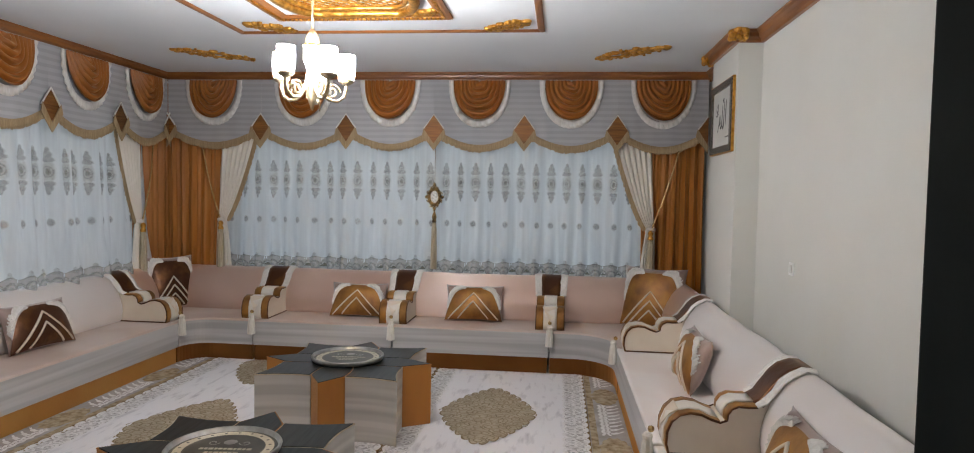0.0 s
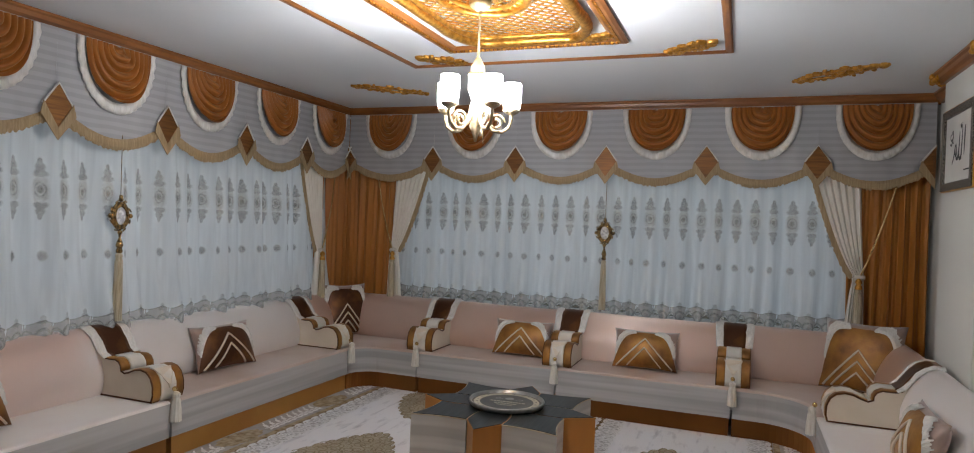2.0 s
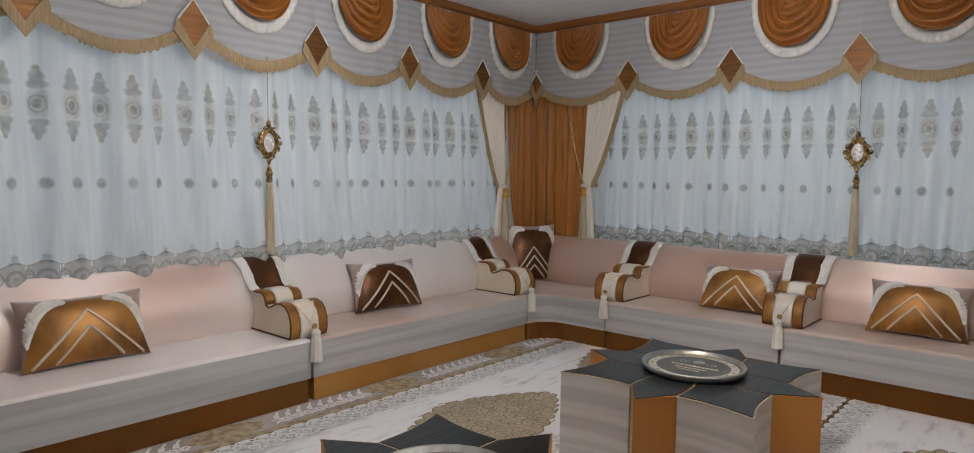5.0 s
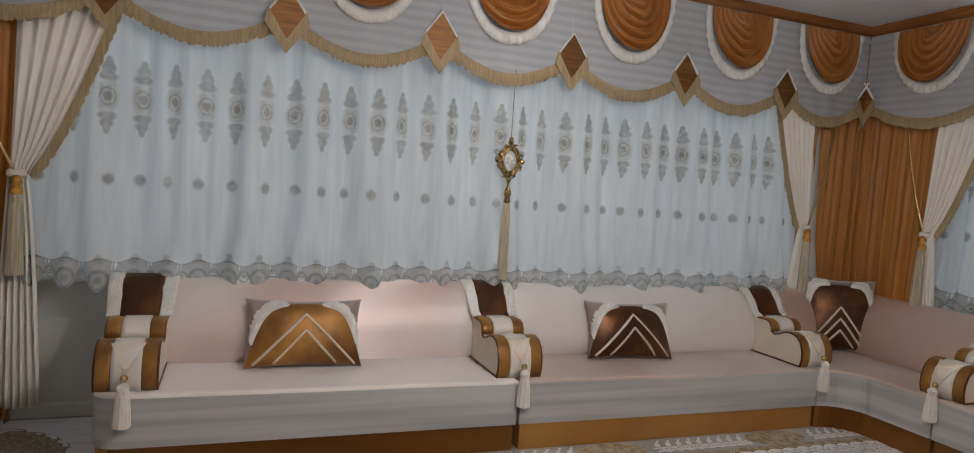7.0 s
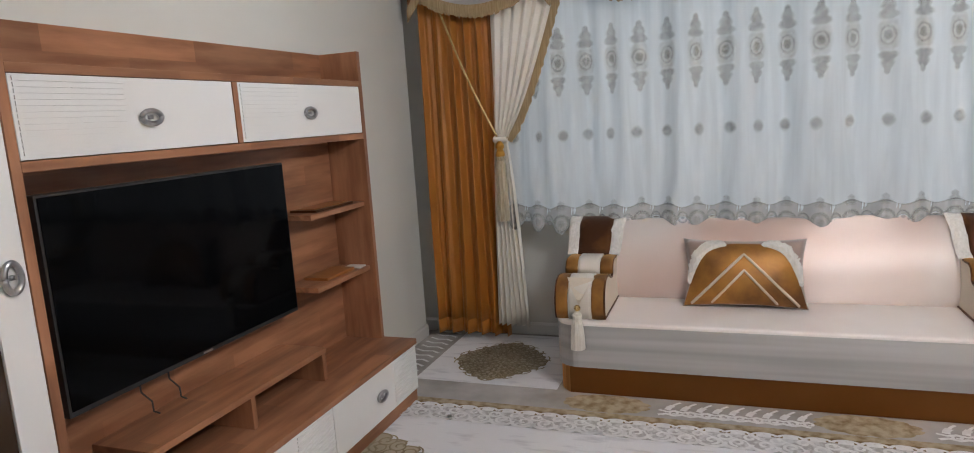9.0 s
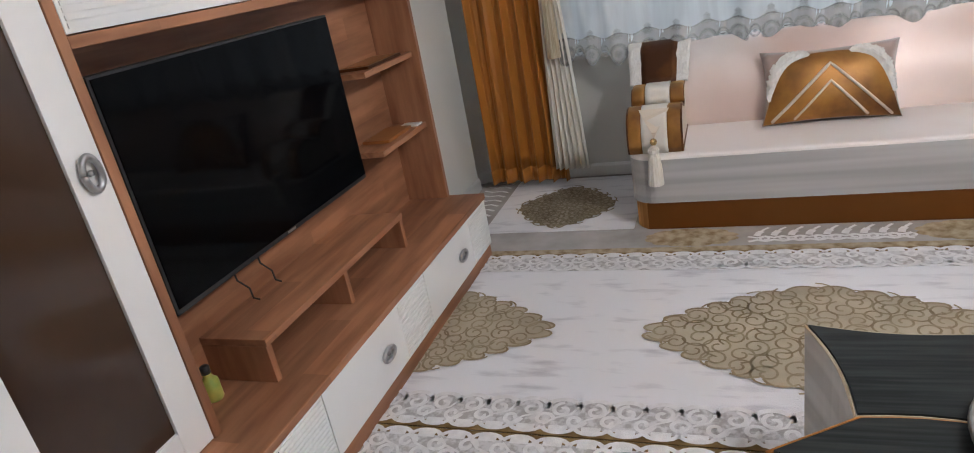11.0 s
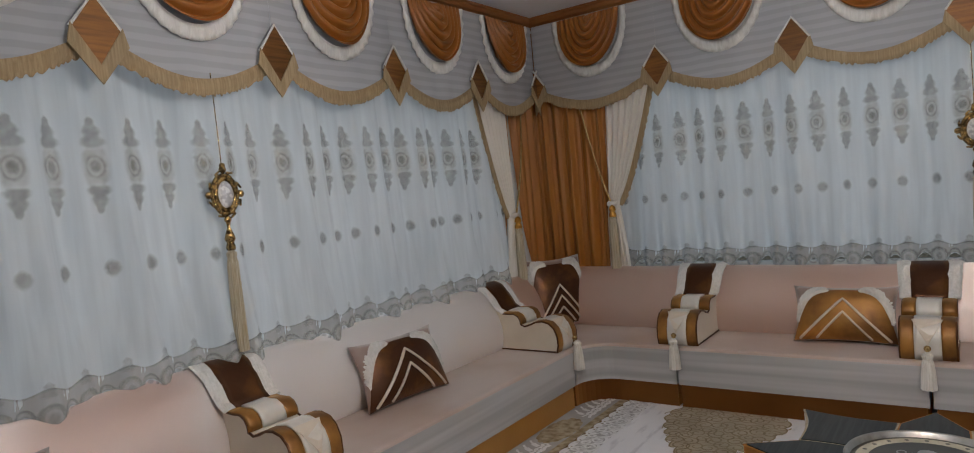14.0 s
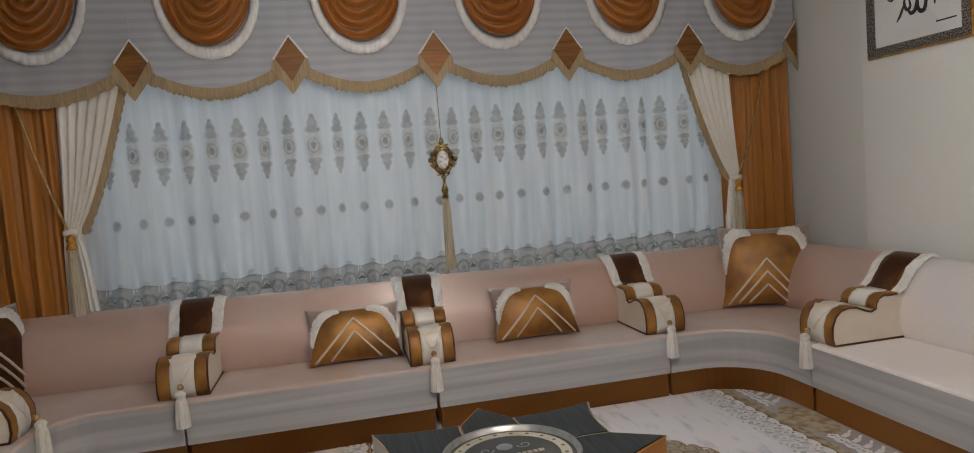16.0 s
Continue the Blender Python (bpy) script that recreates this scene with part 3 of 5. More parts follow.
def lace_edge(bm, x, side, y0, y1, depth):
    """Openwork scallops along one edge of a strip."""
    pitch = 0.105
    for k in range(int((y1 - y0) / pitch)):
        cy = y0 + pitch * (k + 0.5)
        ribbon(bm, [(x + side * (depth * 0.62 + 0.048 * math.sin(t)), cy + 0.056 * math.cos(t)) for t in [math.pi * i / 10 for i in range(11)]], 0.019, 0.014)
        ribbon(bm, [(x + side * (0.004 - 0.026 * math.sin(t)), cy + 0.05 * math.cos(t)) for t in [math.pi * i / 8 for i in range(9)]], 0.016, 0.0146)
        ribbon(bm, [(x - side * 0.002, cy + 0.03), (x - side * 0.002, cy - 0.03)], 0.026, 0.0138)
        ribbon(bm, spiral(x + side * depth * 0.58, cy, 0.036, 0 if side > 0 else math.pi, 1.1, 1 if k % 2 else -1, 16), 0.014, 0.0145)
        ribbon(bm, spiral(x + side * depth * 0.25, cy + 0.05, 0.034, 1.5, 1.1, -1 if k % 2 else 1, 16), 0.014, 0.0145)
        ribbon(bm, [(x + side * 0.012, cy - 0.05), (x + side * depth * 0.3, cy - 0.02), (x + side * depth * 0.45, cy + 0.03), (x + side * depth * 0.7, cy + 0.05)], 0.009, 0.0142)


def border(bm, parent, edge, way):
    """Mottled band, comb lace and beige patches, from a strip's edge outwards (way: 1 or -1 in x)."""
    rnd = random.Random(8)
    a, b = sorted((edge + way * 0.001, edge + way * 0.047))
    part("edge_line", box(a, b, 0.72, 6.3, 0.002, 0.0112), BORDER_BEIGE, parent, "mottled beige edge band")
    for k in range(5):
        y = 2.06 + 1.13 * k
        blot, rim = bmesh.new(), []
        for i in range(48):
            a = 2 * math.pi * i / 48
            r = 1 + 0.10 * abs(math.sin(6 * a)) + 0.05 * rnd.random()
            rim.append((edge + way * (0.147 - 0.092 * r * math.cos(a)), y + 0.195 * r * math.sin(a)))
        face = blot.faces.new([blot.verts.new((u, v, 0.0125)) for u, v in rim])
        face.normal_update()
        if face.normal.z < 0:
            face.normal_flip()
        part("patch", blot, BORDER_BEIGE, parent, "mottled beige border patch")
        for j in range(9):
            yy = y + 0.29 + j * 0.072
            for pts, w, z in (([(0.080, -0.038), (0.095, 0), (0.080, 0.038)], 0.020, 0.0132), ([(0.133, -0.038), (0.117, 0), (0.133, 0.038)], 0.016, 0.0134),
                              ([(0.137, 0), (0.165, 0.008), (0.188, 0.024)], 0.030, 0.0136), ([(0.180, 0.018), (0.207, 0.036), (0.227, 0.056)], 0.014, 0.0138)):
                ribbon(bm, [(edge + way * u, yy + v) for u, v in pts][::-way], w, z)
            ribbon(bm, spiral(edge + way * 0.107, yy + 0.036, 0.026, 0, 1.2, 1 if j % 2 else -1, 14), 0.013, 0.014)


def carpet_strip(x0, x1, y0, y1, medallions, left, right, label):
    root = thing("carpet_strip", label, "carpet", "carpet strips")
    part("field", box(x0, x1, y0, y1, 0.0005, 0.009), FIELD, root, "white distressed pile")
    for x, side, on in ((x0, 1, left), (x1, -1, right)):
        if not on:
            continue
        a, b = sorted((x, x + side * 0.034))
        part("edge_line", box(a, b, y0, y1, 0.002, 0.012), GOLD_LINE, root, "gold brown edge band")
        a, b = sorted((x + side * 0.034, x + side * 0.17))
        part("lace_ground", box(a, b, y0, y1, 0.002, 0.0108), LACE_MESH, root, "grey white lace ground")
        bm = bmesh.new()
        lace_edge(bm, x + side * 0.034, side, y0, y1, 0.15)
        part("lace", bm, LACE, root, "white raised lace border", kind="stuff")
    for cx, cy in medallions:
        medallion(root, cx, cy, 0.34, 0.62, y0 + 0.01, y1 - 0.01)
    return root


carpet_strip(-2.70, -1.42, 0.72, 6.4, [(-2.02, 0.95), (-2.02, 2.55), (-2.0, 4.27), (-2.02, 5.93)], True, True, "white carpet strip with beige medallions and lace borders")
carpet_strip(-1.415, -0.585, 0.72, 6.4, [], True, True, "white carpet strip with lace borders under the tables")
carpet_strip(-0.58, 0.72, 0.72, 6.4, [(0.0, 4.91), (0.0, 3.2), (0.0, 1.5)], True, True, "white carpet strip with beige medallions and lace borders")
side = thing("carpet_strip", "grey carpet border strip along the sofas with lace and beige patches", "carpet", "carpet strips")
part("field", box(WEST + 0.02, -2.705, 0.72, 6.3, 0.0005, 0.009), FIELD_GREY, side, "grey pile")
part("end_field", box(-3.80, -2.98, 0.96, 1.78, 0.002, 0.0100), FIELD, side, "white distressed pile")
medallion(side, -3.33, 1.36, 0.30, 0.27, 0.74, 2.0)
bm = bmesh.new()
border(bm, side, -2.705, -1)
for j in range(14):
    x = -3.80 + 0.075 * j
    ribbon(bm, [(x, 0.76), (x + 0.03, 0.82), (x + 0.02, 0.88), (x + 0.05, 0.93)], 0.018, 0.0135)
part("lace", bm, LACE, side, "white lace border", kind="stuff")
side = thing("carpet_strip", "grey carpet border strip with white lace before the sofas", "carpet", "carpet strips")
part("field", box(0.725, EAST - 0.02, 0.72, 6.4, 0.0005, 0.009), FIELD_GREY, side, "grey pile")
bm = bmesh.new()
border(bm, side, 0.725, 1)
part("lace", bm, LACE, side, "white lace border", kind="stuff")

# ---- sofas ----
FRONT_W, FRONT_N, FRONT_E, DEEP = -2.95, 6.08, 0.965, 0.70
BACK = [(-0.20, 0.372), (-0.225, 0.42), (-0.235, 0.48), (-0.232, 0.54), (-0.215, 0.60), (-0.19, 0.66), (-0.155, 0.72), (-0.115, 0.77), (-0.07, 0.80), (-0.03, 0.812), (0.0, 0.80), (0.005, 0.76), (0.005, 0.37)]


def fine_path(path, step):
    out = [path[0]]
    for a, b in zip(path, path[1:]):
        n = max(1, round((Vector(b) - Vector(a)).length / step))
        out += [tuple(Vector(a).lerp(Vector(b), i / n)) for i in range(1, n + 1)]
    return out


def puff(bm, amount, scale):
    """Slight slackness of stuffed cloth."""
    for v in bm.verts:
        v.co += amount * noise.noise_vector(v.co * scale)
    return bm


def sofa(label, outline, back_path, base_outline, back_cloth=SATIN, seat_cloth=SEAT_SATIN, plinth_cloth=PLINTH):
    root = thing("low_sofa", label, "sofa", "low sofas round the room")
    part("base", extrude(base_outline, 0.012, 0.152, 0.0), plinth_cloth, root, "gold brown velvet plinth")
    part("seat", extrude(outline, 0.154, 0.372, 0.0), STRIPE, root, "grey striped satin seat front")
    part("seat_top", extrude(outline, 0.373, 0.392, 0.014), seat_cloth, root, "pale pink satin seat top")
    bm = puff(sweep(BACK, fine_path(back_path, 0.12)), 0.008, 2.2)
    for f in bm.faces:
        if len(f.verts) > 4:
            for e in f.edges:
                e.smooth = False
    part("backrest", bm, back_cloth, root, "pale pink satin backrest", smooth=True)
    return root


def straight(x0, x1, round_start=False):
    if round_start:
        return arc(x0 + 0.12, 0.12, 0.12, 180, 270, 8) + [(x1, 0), (x1, 0.69), (x0, 0.69)]
    return [(x0, 0), (x1, 0), (x1, 0.69), (x0, 0.69)]


def inset(outline, d):
    cx, cy = sum(p[0] for p in outline) / len(outline), sum(p[1] for p in outline) / len(outline)
    return [(x + (d if x < cx else -d) * (abs(x - cx) > 0.3), max(y, d)) for x, y in outline]


# cloths: copies of one satin and velvet, brighter where sheen is painted in
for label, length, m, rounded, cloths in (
        ("long pink satin low sofa with a rounded end near the curtain", 1.995, pose(FRONT_W, 1.78, 0, 0, 0, 90), True, (SATIN_SHEEN_PATCHES, SEAT_LIT, PLINTH)),
        ("long pink satin low sofa under the window", 2.075, pose(FRONT_W, 3.785, 0, 0, 0, 90), False, (SATIN_LIT, SEAT_SATIN, PLINTH_LIT)),
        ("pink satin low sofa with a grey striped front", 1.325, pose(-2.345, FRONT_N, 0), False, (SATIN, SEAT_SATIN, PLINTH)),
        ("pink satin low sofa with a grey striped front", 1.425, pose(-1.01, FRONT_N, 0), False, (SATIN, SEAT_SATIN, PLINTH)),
        ("satin low sofa along the plain wall, sheen painted in pale", 2.10, pose(FRONT_E, 5.53, 0, 0, 0, -90), False, (SATIN_LIT, SEAT_LIT, PLINTH)),
        ("satin low sofa near the doorway, sheen painted in pale", 2.00, pose(FRONT_E, 3.42, 0, 0, 0, -90), False, (SATIN_LIT, SEAT_LIT, PLINTH))):
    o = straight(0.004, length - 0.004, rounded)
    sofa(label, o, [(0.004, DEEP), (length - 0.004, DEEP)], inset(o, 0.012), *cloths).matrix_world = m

x0, y0 = FRONT_W, 5.868
o = [(x0, y0)] + arc(x0 + 0.21, FRONT_N - 0.21, 0.21, 180, 90, 10) + [(-2.353, FRONT_N), (-2.353, 6.77), (x0 - 0.69, 6.77), (x0 - 0.69, y0)]
p = [(x0 - 0.012, y0)] + arc(x0 + 0.21, FRONT_N - 0.21, 0.222, 180, 90, 10) + [(-2.353, FRONT_N + 0.012), (-2.353, 6.77), (x0 - 0.69, 6.77), (x0 - 0.69, y0)]
sofa("pink satin corner sofa with a curved grey front", o, [(x0 - DEEP, y0), (x0 - DEEP, 6.78), (-2.353, 6.78)], p)
x0, y0 = FRONT_E, 5.535
o = [(0.423, FRONT_N)] + arc(x0 - 0.36, FRONT_N - 0.36, 0.36, 90, 0, 12) + [(x0, y0), (x0 + 0.69, y0), (x0 + 0.69, 6.77), (0.423, 6.77)]
p = [(0.423, FRONT_N + 0.012)] + arc(x0 - 0.36, FRONT_N - 0.36, 0.372, 90, 0, 12) + [(x0 + 0.012, y0), (x0 + 0.69, y0), (x0 + 0.69, 6.77), (0.423, 6.77)]
sofa("pink satin corner sofa with a curved grey front", o, [(0.423, 6.78), (x0 + DEEP, 6.78), (x0 + DEEP, y0)], p)

# ---- arm bolsters ----
ARM = [(0.055, 0.395), (0.042, 0.44), (0.045, 0.50), (0.065, 0.55), (0.10, 0.582), (0.15, 0.594), (0.20, 0.588), (0.245, 0.568), (0.285, 0.556), (0.315, 0.568), (0.318, 0.596), (0.335, 0.622),
       (0.365, 0.636), (0.41, 0.634), (0.45, 0.636), (0.49, 0.66), (0.525, 0.71), (0.56, 0.757), (0.60, 0.795), (0.65, 0.815), (0.70, 0.81)]
HALF = 0.125


def strip_on(a, b, x0, x1, lift, fall=0.0, flare=0.0, rag=0.0):
    """A cloth strip laid on the bolster's upper line between two of its points."""
    pts = ARM[a:b]
    bm = bmesh.new()
    rows = []
    for i, (y, z) in enumerate(pts):
        ya, za = pts[max(i - 1, 0)]
        yb, zb = pts[min(i + 1, len(pts) - 1)]
        n = Vector((0, -(zb - za), yb - ya)).normalized()
        f = flare * i / (len(pts) - 1)
        row = []
        for k in range(7):
            s = k / 6
            x = x0 + (x1 - x0) * s
            x += f * (1 if x > 0 else -1) * (s if x > 0 else 1 - s)
            e = lift - fall * (2 * s - 1) ** 4 + rag * math.sin(9.1 * i + 5.3 * k)
            row.append(bm.verts.new(Vector((x, y, z)) + n * e))
        rows.append(row)
    for r, s in zip(rows, rows[1:]):
        for k in range(6):
            bm.faces.new((r[k], r[k + 1], s[k + 1], s[k]))
    return thicken(bm, 0.008)


def tassel(bm, x, y, z, length, r):
    prof = [(r * 0.35, 0), (r * 0.75, -0.015), (r * 0.7, -0.03), (r * 0.62, -0.035), (r * 0.8, -0.06), (r * 0.95, -length * 0.6), (r * 1.05, -length), (r * 0.2, -length + 0.004)]
    n = 18
    rings = [[bm.verts.new((x + q * (1 + 0.10 * (k % 2)) * math.cos(2 * math.pi * k / n), y + q * (1 + 0.10 * (k % 2)) * math.sin(2 * math.pi * k / n), z + h)) for k in range(n)] for q, h in prof]
    for a, b in zip(rings, rings[1:]):
        for k in range(n):
            bm.faces.new((a[k], b[k], b[(k + 1) % n], a[(k + 1) % n]))
    bm.faces.new(rings[0])
    return bm


def arm_bolster():
    root = thing("arm_bolster", "cream armrest bolster with gold velvet scrolls and white tassel", "armrest", "armrest bolsters")
    outline = ARM + [(0.70, 0.395)]
    bm = bmesh.new()
    a = [bm.verts.new((-HALF, y, z)) for y, z in outline]
    b = [bm.verts.new((HALF, y, z)) for y, z in outline]
    bm.faces.new(a)
    bm.faces.new(b[::-1])
    for i in range(len(a)):
        j = (i + 1) % len(a)
        bm.faces.new((a[j], a[i], b[i], b[j]))
    bmesh.ops.recalc_face_normals(bm, faces=bm.faces)
    part("body", bm, CREAM, root, "cream cloth sides")
    for s in (-1, 1):
        x0, x1 = sorted((s * 0.058, s * (HALF + 0.004)))
        part("front_scroll", strip_on(0, 9, x0, x1, 0.006, 0.004), VELVET, root, "gold velvet scroll", smooth=True)
        part("rear_scroll", strip_on(9, 15, x0, x1, 0.010, 0.006), VELVET, root, "gold velvet scroll", smooth=True)
        part("piping", tube([(s * HALF, y, z) for y, z in ARM[:16]] + [(s * HALF, 0.47, 0.64)], 0.006, 6), BROWN, root, "brown piping")
        part("foot_piping", tube([(s * HALF, 0.055, 0.398), (s * HALF, 0.35, 0.398), (s * HALF, 0.60, 0.398)], 0.006, 6), BROWN, root, "brown piping")
        x0, x1 = sorted((s * 0.082, s * 0.145))
        part("lace_trim", strip_on(14, 21, x0, x1, 0.014, 0.008, 0.022, 0.004), FRINGE_WHITE, root, "white lace frill")
    part("band", strip_on(0, 9, -0.06, 0.06, 0.008), CREAM_SATIN, root, "white satin band", smooth=True)
    part("rear_band", strip_on(9, 15, -0.06, 0.06, 0.013), CREAM_SATIN, root, "white satin band", smooth=True)
    part("back_panel", strip_on(14, 21, -0.086, 0.086, 0.012, 0.0, 0.014), BROWN, root, "dark brown velvet panel", smooth=True)
    bm = bmesh.new()
    pts = [(-0.07, 0.10, 0.597), (0.07, 0.10, 0.597), (0.05, 0.062, 0.565), (0.012, 0.028, 0.50), (0.0, 0.026, 0.468), (-0.012, 0.028, 0.50), (-0.05, 0.062, 0.565)]
    bm.faces.new([bm.verts.new(v) for v in pts])
    part("front_flap", thicken(bm, 0.006), CREAM, root, "pointed cream flap")
    t = part("tassel", tassel(bmesh.new(), 0.0, -0.028, 0.452, 0.19, 0.033), TASSEL, root, "white thread tassel")
    part("bead", blob(bmesh.new(), (0, -0.012, 0.468), 0.017), GOLD_PALE, t, "gilded bead", smooth=True)
    return root


ARMS = [pose(x, FRONT_N, 0) for x in (-2.345, -1.02, 0.42)] + [pose(FRONT_W, y, 0, 0, 0, 90) for y in (5.875, 3.79, 1.915)] + [pose(FRONT_E, y, 0, 0, 0, -90) for y in (5.53, 3.42)]
first = arm_bolster()
for m in ARMS[1:]:
    copy_thing(first, m)
first.matrix_world = ARMS[0]


# ---- scatter cushions ----
def cushion(label, w, h, chevrons, tone):
    root = thing("cushion", label, "cushion", "scatter cushions")

    def bulge(a, b):
        """Half thickness at a, b from -1 to 1."""
        return 0.082 * ((1 - abs(a) ** 2.6) * (1 - abs(b) ** 2.6)) ** 0.55

    def place(a, b, front, lift=0.0):
        pinch = 1 - 0.08 * (1 - abs(b) ** 2)
        pull = 1 - 0.09 * (1 - abs(a) ** 2)
        t = bulge(a, b) + lift
        return Vector((a * w / 2 * pinch, -t if front else t, h / 2 + b * h / 2 * pull))

    bm = grid(lambda u, v: place(2 * u - 1, 2 * v - 1, True), 18, 14)
    grid(lambda u, v: place(1 - 2 * u, 2 * v - 1, False), 18, 14, bm)
    bmesh.ops.remove_doubles(bm, verts=bm.verts, dist=0.0008)
    part("cover", bm, ROSE, root, "dusty rose velvet cover", smooth=True)

    def top_of(a):
        return -0.98 + 1.86 * max(0.0, 1 - abs(a) ** 2.8) ** 0.5 if chevrons < 3 else -0.98 + 1.82 * max(0.0, 1 - abs(a) ** 5) ** 0.5

    bm = grid(lambda u, v: place((2 * u - 1) * 0.985, -0.985 + (top_of(2 * u - 1) + 0.985) * v, True, 0.006), 22, 14)
    part("panel", bm, tone, root, "arched velvet panel", smooth=True)
    for s in (-1, 1):
        rnd = random.Random(5 + s)
        bm = bmesh.new()
        for i in range(150):
            a = s * (0.30 + 0.64 * i / 149)
            b = top_of(a / 0.985 if abs(a) < 0.985 else s * 0.999)
            reach = 0.55 + 0.6 * rnd.random()
            lift = 0.004 + 0.016 * rnd.random()
            p = place(a, b - 0.04, True, 0.009)
            q = place(min(0.99, max(-0.99, a + s * 0.10 * reach + 0.03 * (rnd.random() - 0.5))), min(0.98, b + 0.17 * reach), True, lift)
            mid = p.lerp(q, 0.5) + Vector((0, -0.010 * rnd.random() - 0.003, 0))
            side = Vector(((q - p).z, 0, -(q - p).x)).normalized() * (0.006 + 0.005 * rnd.random())
            vs = [bm.verts.new(v) for v in (p - side, p + side, mid + side, q + side * 0.5, q - side * 0.5, mid - side)]
            bm.faces.new((vs[0], vs[1], vs[2], vs[5]))
            bm.faces.new((vs[5], vs[2], vs[3], vs[4]))
        part("frill", thicken(bm, 0.002), FRINGE_WHITE, root, "white ragged thread frill", kind="stuff")
    levels = ((0.52, 0.86), (0.02, 0.52)) if chevrons < 3 else ((0.18, 0.86), (-0.16, 0.64), (-0.5, 0.40))
    for peak, reach in levels:
        pts = []
        for i in range(25):
            a = -reach + 2 * reach * i / 24
            pts.append(place(a, -0.94 + (peak + 0.94) * (1 - abs(a) / reach), True, 0.010))
        part("chevron", tube(pts, 0.0095, 6, flat=0.7), CREAM, root, "cream braid chevron", smooth=True)
    return root


def lean(x, y, rz, z=0.393, tilt=-20):
    return pose(x, y, z, tilt, 0, rz)


cushion("gold brown velvet cushion with two cream chevrons on the sofa", 0.60, 0.36, 2, VELVET).matrix_world = lean(-3.30, 2.70, 90)
cushion("dark brown velvet cushion with two cream chevrons on the sofa", 0.58, 0.36, 2, BROWN).matrix_world = lean(-3.30, 4.68, 84)
cushion("gold brown velvet cushion with two cream chevrons on the sofa", 0.56, 0.34, 2, VELVET).matrix_world = lean(-1.44, 6.40, 0)
cushion("gold brown velvet cushion with two cream chevrons on the sofa", 0.56, 0.35, 2, VELVET).matrix_world = lean(-0.31, 6.41, 0)
cushion("tall dark brown velvet cushion with three chevrons in the corner", 0.50, 0.54, 3, BROWN).matrix_world = lean(-3.36, 6.46, 56, tilt=-14)
cushion("tall gold brown velvet cushion with three chevrons in the corner", 0.60, 0.57, 3, VELVET).matrix_world = lean(1.34, 6.42, -27, tilt=-13)
cushion("gold velvet cushion with cream chevrons on the sofa", 0.58, 0.36, 2, VELVET).matrix_world = lean(1.30, 4.55, -90)
cushion("gold velvet cushion with cream chevrons on the sofa", 0.58, 0.36, 2, VELVET).matrix_world = lean(1.36, 2.75, -90)


# ---- coffee tables ----
def star_table(label, printed):
    """Eight wedge stools pushed together to a star, with dark tops and a round tray on top."""
    root = thing("star_table", label, "coffee table", "star tables")
    TIP = 0.588

    def curve(a, b, bow, n=7):
        a, b = Vector(a), Vector(b)
        side = Vector((-(b - a).y, (b - a).x))
        return [tuple(a.lerp(b, i / n) + side * bow * math.sin(math.pi * i / n)) for i in range(n)]

    for q in range(4):
        rot = Matrix.Rotation(math.pi / 2 * q, 4, "Z")
        grey = curve((0.02, 0.03), (0.115, 0.415), -0.10) + curve((0.115, 0.415), (0.462, 0.462), -0.055) + curve((0.462, 0.462), (0.415, 0.115), -0.055) + curve((0.415, 0.115), (0.03, 0.02), -0.10)
        gold = curve((-0.015, 0.03), (-0.110, 0.41), 0.10) + [(-0.110, 0.41), (0.0, TIP), (0.110, 0.41)] + curve((0.110, 0.41), (0.015, 0.03), 0.10)
        for nm, out, mat, lab in (("stool", grey, TABLE_STRIPE, "grey striped satin stool"), ("gold_stool", gold, OCHRE_CLOTH, "ochre velvet stool")):
            bm = extrude(out, 0.004, 0.412)
            bm.transform(rot)
            st = part(nm, bm, mat, root, lab)
            c = Vector((sum(x for x, _ in out), sum(y for _, y in out))) / len(out)
            small = [tuple(c + (Vector(p) - c) * 0.965) for p in out]
            bm = extrude(small, 0.4125, 0.420)
            bm.transform(rot)
            part("top", bm, DARK_GLASS, st, "dark glossy top")
            bm = tube([rot @ Vector((x, y, 0.414)) for x, y in out + out[:1]], 0.0042, 5)
            part("piping", bm, RIM if nm == "stool" else OCHRE_CLOTH, st, "cream piping" if nm == "stool" else "ochre piping")
    return root


